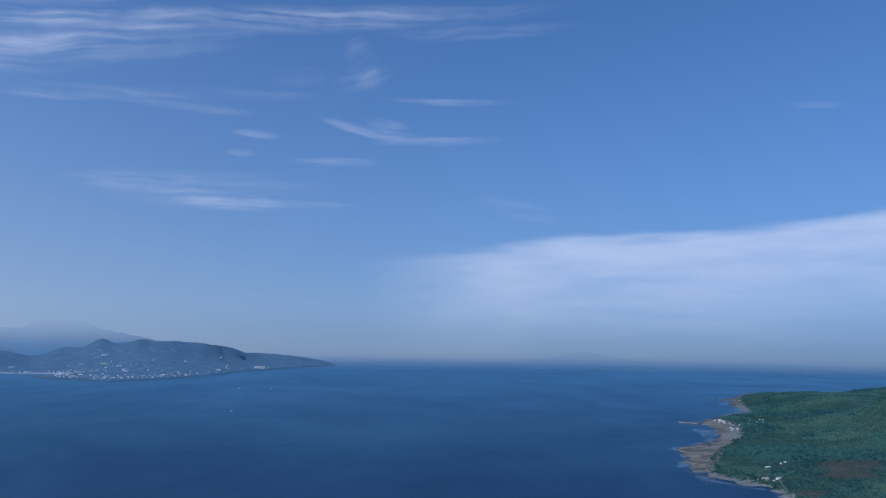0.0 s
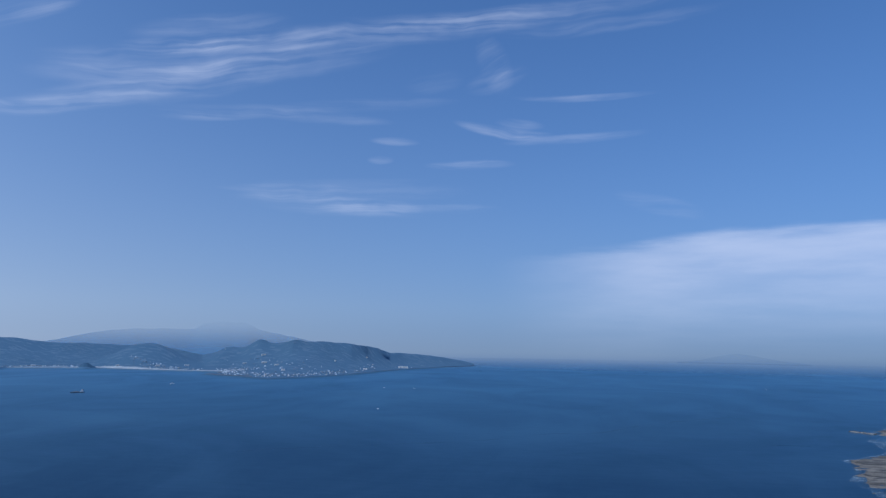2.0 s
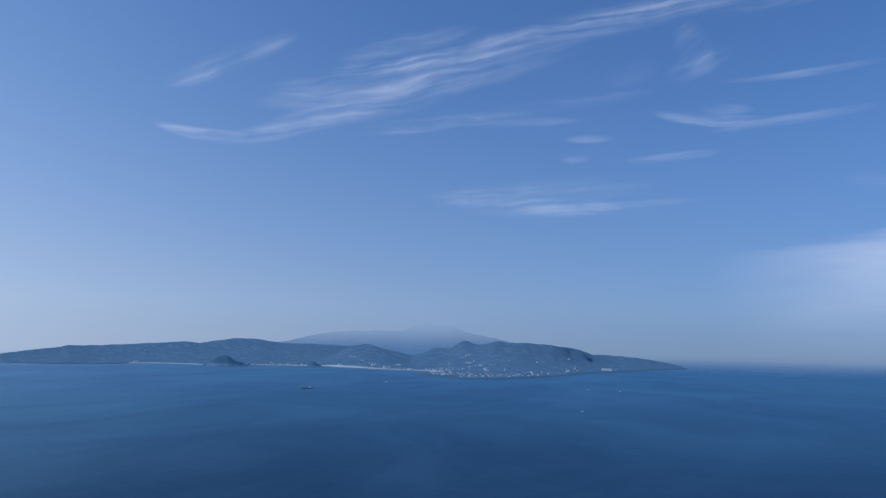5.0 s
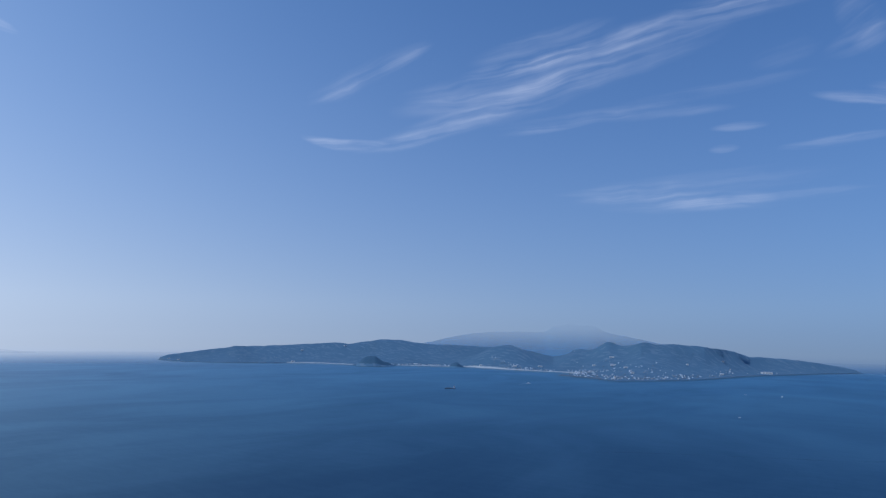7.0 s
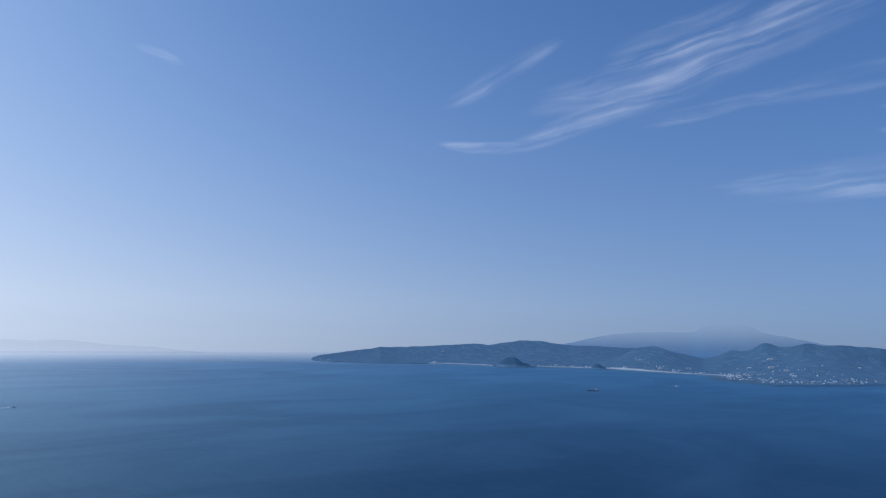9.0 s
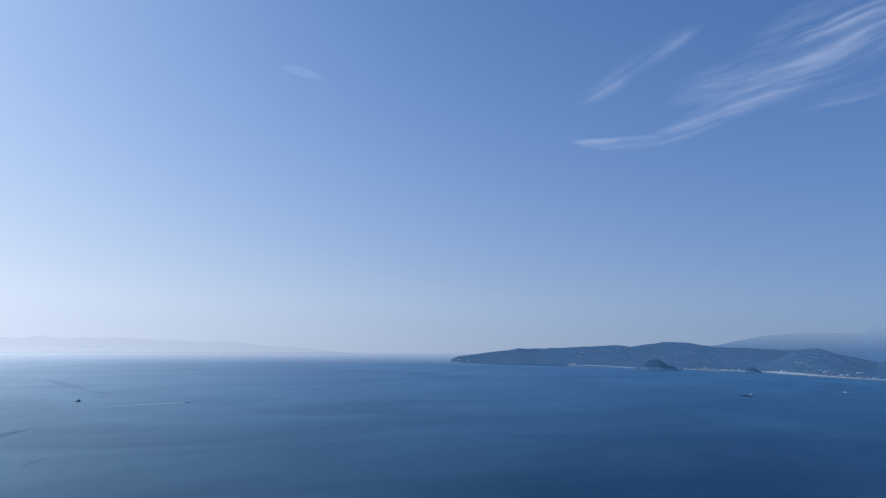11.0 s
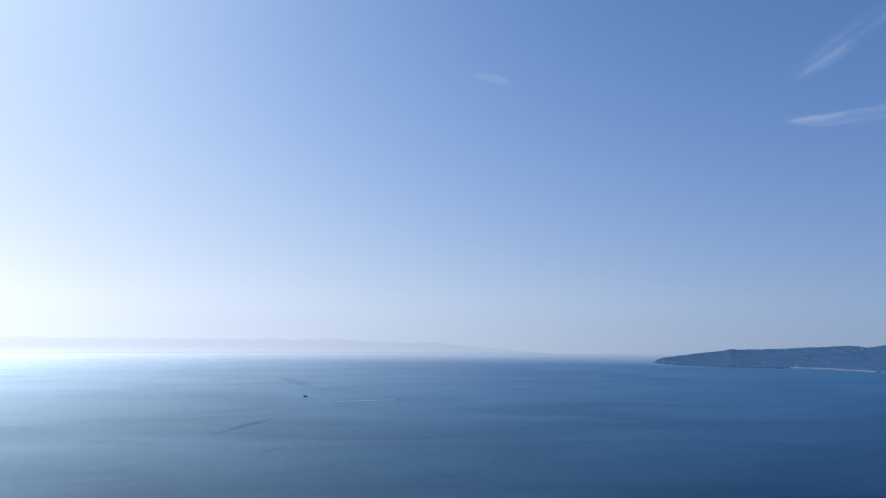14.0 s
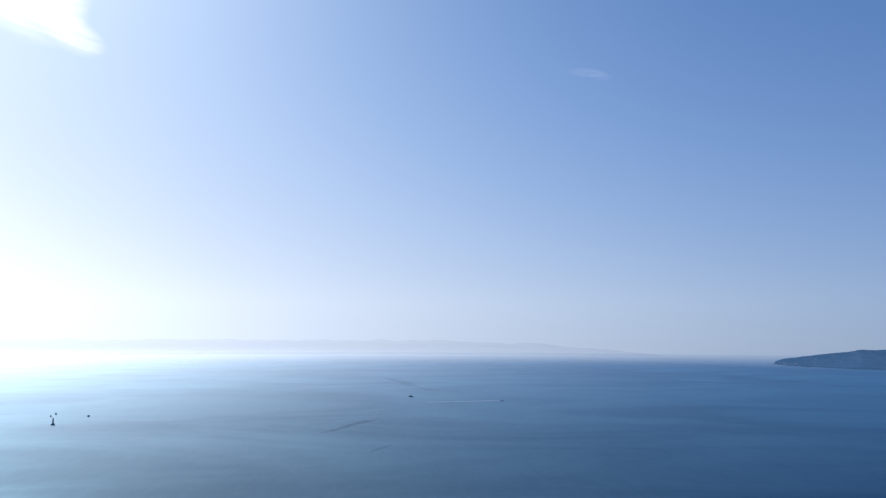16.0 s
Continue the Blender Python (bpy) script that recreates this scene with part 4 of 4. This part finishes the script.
build_village()
villa = build_house(15, 9, 4.6, 2.6, WHITE, PINK_ROOF, "large white seaside house with a pale pinkish roof", True)
villa.matrix_basis = pose(320, 598, on_headland(320, 598) + 0.2, 0, 0, 22) @ Matrix.Scale(0.36, 4)
annex = build_house(13, 6.5, 3.0, 1.4, WHITE, PALE_ROOF, "long low white annex beside the seaside house", True)
annex.matrix_basis = pose(331, 597, on_headland(331, 597) + 0.2, 0, 0, 30) @ Matrix.Scale(0.32, 4)
for x, y, turn in ((315, 601, 60), (325, 593, 10), (326, 603, 35), (336, 601, 70)):
    place_house(VILLAGE_KINDS[1 + (x % 2)], pose(x, y, on_headland(x, y) + 0.15, 0, 0, turn) @ Matrix.Scale(0.30, 4), "outbuildings of the seaside house")


def build_tunnel(x, y, turn):
    """A polytunnel: a half-round skin on hoops."""
    root = tagged(new("polytunnel"), "pale plastic polytunnel in a clearing", "greenhouse")
    vs, fs = [], []
    for i in range(2):
        for j in range(13):
            t = math.pi * j / 12
            vs.append((-9 + 18 * i, -3.2 * math.cos(t), 2.9 * math.sin(t)))
    fs = [(j, j + 1, 14 + j, 13 + j) for j in range(12)]
    skin = new("cover", raw("cover", vs, fs, PALE_ROOF, True))
    skin.parent = root
    for sx in (-9, 9):
        part("end_wall", box(bmesh.new(), sx - 0.08, -2.6, -0.3, sx + 0.08, 2.6, 1.6), WHITE, root)
    root.matrix_basis = pose(x, y, on_headland(x, y) + 0.1, 0, 0, turn) @ Matrix.Scale(0.34, 4)


build_tunnel(352, 652, 25)


# ---- coast road, sea wall, piers ----
def ribbon(points, widths, lift, height_at=None):
    """Corners and quads of a strip along points on the ground."""
    vs, fs = [], []
    n = len(points)
    for k, (x, y) in enumerate(points):
        x0, y0 = points[max(k - 1, 0)]
        x1, y1 = points[min(k + 1, n - 1)]
        d = math.hypot(x1 - x0, y1 - y0) or 1
        nx, ny = -(y1 - y0) / d, (x1 - x0) / d
        w = widths[k] if isinstance(widths, list) else widths
        for s in (-1, 1):
            px, py = x + s * nx * w / 2, y + s * ny * w / 2
            vs.append((px, py, (height_at(px, py) if height_at else 0.0) + lift))
        if k:
            a = 2 * k
            fs.append((a - 1, a - 2, a, a + 1))
    return vs, fs


def smooth_line(points, step):
    out = []
    n = len(points)
    for k in range(n - 1):
        p = [np.array(points[max(0, min(n - 1, k + d))], float) for d in (-1, 0, 1, 2)]
        count = max(2, int(np.linalg.norm(p[2] - p[1]) / step))
        for i in range(count):
            t = i / count
            out.append(tuple(0.5 * (2 * p[1] + (p[2] - p[0]) * t + (2 * p[0] - 5 * p[1] + 4 * p[2] - p[3]) * t * t + (3 * p[1] - p[0] - 3 * p[2] + p[3]) * t ** 3)))
    return out + [tuple(points[-1])]


COAST_ROAD = smooth_line([(296, 645), (304, 667), (350, 745), (394, 813), (455, 893), (487, 980), (505, 1030)], 6)
vs, fs = ribbon(COAST_ROAD, 2.2, 0.5, on_headland)
tagged(new("road", raw("road", vs, fs, ROAD, True)), "narrow worn asphalt coast road", "road", kind="structure")
WALL_LINE = smooth_line([(292, 646), (299, 670), (345, 749), (372, 792)], 6)


def build_sea_wall():
    vs, fs = [], []
    for k, (x, y) in enumerate(WALL_LINE):
        z = on_headland(x, y)
        for dx, dz in ((-0.3, -1.5), (-0.2, 0.9), (0.2, 0.9), (0.3, -1.5)):
            vs.append((x + dx, y, z + dz))
        if k:
            a = 4 * k
            for j in range(3):
                fs.append((a - 4 + j, a - 3 + j, a + 1 + j, a + j))
    tagged(new("sea_wall", raw("sea_wall", vs, fs, CONCRETE)), "pale concrete sea wall below the coast road", "wall", kind="structure")


build_sea_wall()
TRACK = smooth_line([(312, 545), (322, 572), (330, 592), (345, 612), (380, 640)], 6)
vs, fs = ribbon(TRACK, 1.1, 0.4, on_headland)
tagged(new("path", raw("path", vs, fs, ROAD, True)), "pale lane climbing from the beach", "path", kind="structure")


def build_pier(points, wide, label):
    root = tagged(new("breakwater"), label, "breakwater")
    rng = np.random.RandomState(len(points) + int(wide * 10))
    line = smooth_line(points, 5)
    vs, fs = [], []
    for k, (x, y) in enumerate(line):
        x0, y0 = line[max(k - 1, 0)]
        x1, y1 = line[min(k + 1, len(line) - 1)]
        d = math.hypot(x1 - x0, y1 - y0)
        nx, ny = -(y1 - y0) / d, (x1 - x0) / d
        for s, z in ((-0.6, -2), (-0.5, 1.1), (0.5, 1.1), (0.6, -2)):
            vs.append((x + nx * s * wide, y + ny * s * wide, z))
        if k:
            a = 4 * k
            fs += [(a - 4 + j, a - 3 + j, a + 1 + j, a + j) for j in range(3)]
    a = len(vs) - 4
    fs += [(0, 3, 2, 1), (a, a + 1, a + 2, a + 3)]
    deck = new("deck", raw("deck", vs, fs, CONCRETE))
    deck.parent = root
    shapes = [raw("armour_stone", vs, fs, DARK_STONE) for vs, fs in crown_shapes(5, rng, 2, 5)]
    for x, y in line:
        for _ in range(4):
            stone = new("armour_stone", shapes[rng.randint(5)])
            stone.matrix_basis = pose(x + rng.uniform(-1, 1) * wide, y + rng.uniform(-1, 1) * wide, rng.uniform(-0.4, 0.7), 0, 0, rng.uniform(0, 360)) @ Matrix.Scale(rng.uniform(0.9, 1.7), 4)
            stone.parent = root


build_pier([(450, 1030), (443, 1040), (436, 1047), (429, 1053)], 4.0, "short dark breakwater with a concrete deck")
build_pier([(744, 1505), (712, 1487), (676, 1467)], 4.0, "low dark breakwater beyond the village")
build_pier([(905, 1695), (940, 1712), (991, 1728)], 4.0, "far breakwater at the end of the headland")


# ---- rocks and surf along the shore ----
def build_rocks():
    rng = np.random.RandomState(44)
    spots = [(274, 588), (268, 600), (264, 592), (275, 574), (268, 622), (279, 556), (430, 1000), (436, 1022)]
    for x, y in spots:
        size = rng.uniform(0.6, 1.2)
        vs, fs = crown_shapes(1, rng, 4, 9)[0]
        rock = new("sea_rock", raw("sea_rock", vs * np.array([size, size * rng.uniform(0.6, 1), size * 0.55]), fs, DARK_STONE))
        rock.matrix_basis = pose(x, y, 0.1, 0, 0, rng.uniform(0, 180))
        tagged(rock, "low brown rock awash beside the shore", "rock", "rocks off the headland")
    gx, gy = np.meshgrid(np.arange(236, 800, 3.0), np.arange(500, 1600, 3.0))
    z, shore, _ = headland_height(gx, gy)
    mid = lambda a: (a[:-1, :-1] + a[1:, 1:]) / 2
    bay = np.exp(-(((gx - 425) / 30) ** 2 + ((gy - 930) / 55) ** 2))
    reach = -4 - 12 * np.clip(fractal(gx, gy, 60, 57, 3) + 0.1, 0, 1) - 26 * bay
    verts = np.stack([gx.ravel(), gy.ravel(), gx.ravel() * 0 + 0.012], 1)
    v, f = compact(verts, grid_faces(gx.shape[0], gx.shape[1], (mid(shore) > mid(reach)) & (mid(shore) < 1.5)))
    tagged(new("surf", raw("surf", v, f, SURF)), "thin broken white surf and pale shallows along the rocky shore", "foam", kind="stuff")


build_rocks()


# ---- roadside trees by the beach ----
def build_tree():
    rng = np.random.RandomState(52)
    root = tagged(new("tree"), "small dark roadside tree by the beach", "tree", "trees along the coast road")
    vs, fs = [], []

    def limb(a, b, r0, r1):
        a, b = Vector(a), Vector(b)
        q = (b - a).to_track_quat("Z", "Y")
        base = len(vs)
        for p, r in ((a, r0), (b, r1)):
            for k in range(6):
                vs.append(tuple(p + q @ Vector((r * math.cos(k * math.pi / 3), r * math.sin(k * math.pi / 3), 0))))
        for k in range(6):
            fs.append((base + k, base + (k + 1) % 6, base + 6 + (k + 1) % 6, base + 6 + k))

    limb((0, 0, -0.5), (0.1, 0, 2.4), 0.22, 0.15)
    for t in (0.3, 2.2, 4.4):
        limb((0.1, 0, 2.2), (1.2 * math.cos(t), 1.2 * math.sin(t), 3.8), 0.12, 0.05)
    trunk = new("trunk", raw("trunk", vs, fs, BROWN_ROOF, True))
    trunk.parent = root
    places = []
    for _ in range(46):
        d = Vector(rng.normal(0, 1, 3)).normalized() * rng.uniform(0.5, 1.0)
        places.append((d.x * 2.2, d.y * 2.2, 4.2 + d.z * 1.9))
    crown = scatter_crowns("crown", places, rng.uniform(0.45, 0.95, 46), CANOPY, "", rng, crown_shapes(6, rng, 3, 6))
    for key in ("category", "kind"):
        del crown[key]
    crown.parent = root
    return root


model_tree = build_tree()
for k, (x, y) in enumerate([(302, 634), (303, 627), (305, 620), (306, 612), (308, 605), (309, 597), (310, 590), (298, 652), (300, 660), (310, 575), (345, 728), (376, 780), (380, 788), (342, 736), (310, 688), (318, 700), (330, 716), (356, 756), (365, 768), (392, 808), (402, 822), (410, 834), (421, 846), (430, 858), (438, 868)]):
    m = pose(x + 4, y, on_headland(x + 4, y), 0, 0, 47 * k) @ Matrix.Scale(0.75 + 0.12 * (k % 5), 4)
    if k == 0:
        model_tree.matrix_basis = m
    else:
        copy_thing(model_tree, m)


# ---- vessels ----
def hull_mesh(long, beam, depth, draught, sheer=0.5, stations=14):
    """A boat's hull along x, bow at +x, with a closed deck."""
    vs, fs = [], []
    for i in range(stations):
        q = i / (stations - 1)
        x = (q - 0.5) * long
        full = beam / 2 * min(1.0, (1 - q) * 3.2) ** 0.6 if q > 0.6 else beam / 2 * (0.85 + 0.15 * min(1, q * 4))
        top = depth + sheer * max(0, q - 0.5) ** 2 * 4
        for y, z in ((-full, top), (-full * 0.9, 0.15 * depth), (-full * 0.35, -draught), (full * 0.35, -draught), (full * 0.9, 0.15 * depth), (full, top)):
            vs.append((x, y, z))
    for i in range(stations - 1):
        for j in range(6):
            a, b = i * 6 + j, i * 6 + (j + 1) % 6
            fs.append((a, b, b + 6, a + 6))
    fs.append((0, 1, 4, 5))
    fs.append((1, 2, 3, 4))
    return vs, fs


def build_coaster(az, r, heading):
    root = tagged(new("cargo_ship"), "small dark coaster with white stern deckhouse", "ship")
    vs, fs = hull_mesh(32, 6.5, 1.9, 1.2, 1.0)
    hull = new("hull", raw("hull", vs, fs, HULL_DARK))
    hull.parent = root
    part("hatch", box(bmesh.new(), -4, -2.2, 2.4, 10, 2.2, 3.4), CONCRETE, root)
    house = part("deckhouse", box(bmesh.new(), -13.5, -2.6, 2.4, -7.5, 2.6, 5.2), BOAT_WHITE, root)
    part("bridge", box(bmesh.new(), -11.5, -2.3, 5.2, -8.0, 2.3, 7.6), BOAT_WHITE, root)
    part("window", box(bmesh.new(), -8.02, -2.1, 6.2, -7.9, 2.1, 7.1), GLASS_DARK, house)
    part("funnel", box(bmesh.new(), -13.0, -0.8, 5.2, -11.8, 0.8, 7.4), HULL_RED, root)
    part("mast", box(bmesh.new(), 11.4, -0.15, 2.6, 11.7, 0.15, 8.0), HULL_DARK, root)
    root.matrix_basis = pose(*polar(az, r, 0.0), 0, 0, heading) @ Matrix.Scale(0.85, 4)


def build_boat(az, r, heading, long, paint, label, mast=0.0):
    root = tagged(new("boat"), label, "boat")
    vs, fs = hull_mesh(long, long * 0.28, long * 0.11, 0.4, 0.4)
    hull = new("hull", raw("hull", vs, fs, paint))
    hull.parent = root
    w = long * 0.1
    cabin = part("cabin", box(bmesh.new(), -long * 0.22, -w, long * 0.09, long * 0.08, w, long * 0.27), BOAT_WHITE if paint is not HULL_DARK else HULL_DARK, root)
    part("window", box(bmesh.new(), long * 0.08, -w * 0.85, long * 0.17, long * 0.085, w * 0.85, long * 0.24), GLASS_DARK, cabin)
    if mast:
        part("mast", box(bmesh.new(), -0.08, -0.08, long * 0.27, 0.08, 0.08, mast), HULL_DARK, root)
        part("boom", box(bmesh.new(), -long * 0.35, -0.06, long * 0.34, 0.0, 0.06, long * 0.36), HULL_DARK, root)
    root.matrix_basis = pose(*polar(az, r, 0.0), 0, 0, heading)


build_coaster(36.45, 1640, 225)
build_boat(13.75, 1207, 60, 5.6, BOAT_WHITE, "small white motor boat on open water")
build_boat(10.79, 1725, 160, 5.0, BOAT_WHITE, "small white boat far out on the water")
build_boat(13.30, 1740, 20, 5.0, BOAT_WHITE, "small white boat drifting far out")
build_boat(29.95, 1897, 30, 10.0, BOAT_WHITE, "white boat under way near the bay")
build_boat(-16.83, 2056, 40, 5.5, BOAT_WHITE, "small white boat near the horizon")
build_boat(80.75, 1286, 250, 9.0, BOAT_WHITE, "white boat pulling a long foam wake")
build_boat(88.30, 1359, 240, 11.0, HULL_DARK, "dark fishing boat with a mast", 8.0)
build_boat(115.26, 1165, 200, 8.0, HULL_DARK, "small dark boat behind the beacon", 0)
build_boat(114.95, 1195, 210, 8.0, HULL_DARK, "small dark boat farther behind the beacon", 0)
build_boat(112.85, 1142, 225, 8.5, HULL_DARK, "small dark boat lying alone", 0)


def build_beacon(az, r):
    """A sea beacon: footing, tapered tower, gallery and lantern."""
    root = tagged(new("sea_beacon"), "dark navigation beacon standing in the sea", "beacon")

    def drum(name, r0, r1, z0, z1, mat):
        vs, fs = [], []
        for z, rr in ((z0, r0), (z1, r1)):
            vs += [(rr * math.cos(k * math.pi / 6), rr * math.sin(k * math.pi / 6), z) for k in range(12)]
        fs = [(k, (k + 1) % 12, 12 + (k + 1) % 12, 12 + k) for k in range(12)]
        bm = bmesh.new()
        got = [bm.verts.new(v) for v in vs]
        for f in fs:
            bm.faces.new([got[k] for k in f])
        bm.faces.new(got[12:])
        part(name, bm, mat, root)

    drum("footing", 2.6, 2.2, -1.5, 1.4, DARK_STONE)
    drum("tower", 1.0, 0.6, 1.4, 7.0, HULL_DARK)
    drum("gallery", 1.3, 1.3, 7.0, 7.4, HULL_DARK)
    drum("lantern", 0.55, 0.3, 7.4, 9.0, HULL_DARK)
    root.matrix_basis = pose(*polar(az, r, 0.0))


build_beacon(115.1, 1063)


def sea_strip(name, rows, mat, label, kind, lift):
    """A thin strip lying on the sea: rows of heading, distance, width."""
    line = smooth_line([tuple(polar(a, r)[:2]) for a, r, _ in rows], 8)
    at = np.linspace(0, len(rows) - 1, len(line))
    widths = list(np.interp(at, range(len(rows)), [w for _, _, w in rows]))
    vs, fs = ribbon(line, widths, lift)
    return tagged(new(name, raw(name, vs, fs, mat)), label, "wake" if "wake" in name else "water", kind=kind)


sea_strip("wake", [(80.95, 1292, 4.5), (82.2, 1286, 6.5), (83.6, 1276, 5.5), (85.4, 1262, 3.6), (86.9, 1250, 1.2)], FOAM, "long white foam wake behind a boat", "stuff", 0.02)
sea_strip("wake", [(30.1, 1895, 1.0), (30.9, 1880, 0.6)], FOAM, "short white wake near the bay", "stuff", 0.02)
sea_strip("water_slick", [(25.1, 769, 3), (22, 780, 7), (17, 792, 9), (11, 812, 8), (5.2, 846, 8), (-0.4, 923, 9), (-4.3, 951, 9), (-8.8, 1095, 8), (-15.6, 1283, 4)], SLICK, "long slick line on the sea, its paler sheen painted", "structure", 0.008)
for rows, mat, label in (
        ([(95.6, 870, 3), (94.2, 905, 11), (92.9, 952, 15), (91.2, 1003, 12), (89.7, 1056, 4)], RUFFLED, "dark curved line of ruffled water"),
        ([(90.6, 2000, 10), (89.4, 1850, 36), (88.4, 1690, 30), (87.2, 1560, 22), (83.8, 1480, 8)], RUFFLED, "dark hooked line of ruffled water"),
        ([(91.6, 725, 3), (90.8, 745, 9), (89.8, 772, 3)], RUFFLED, "short dark line of ruffled water"),
        ([(-17.0, 930, 4), (-18.2, 938, 9), (-19.6, 946, 4)], RUFFLED, "short dark line of ruffled water near the headland")):
    sea_strip("water_line", rows, mat, label, "structure", 0.008)
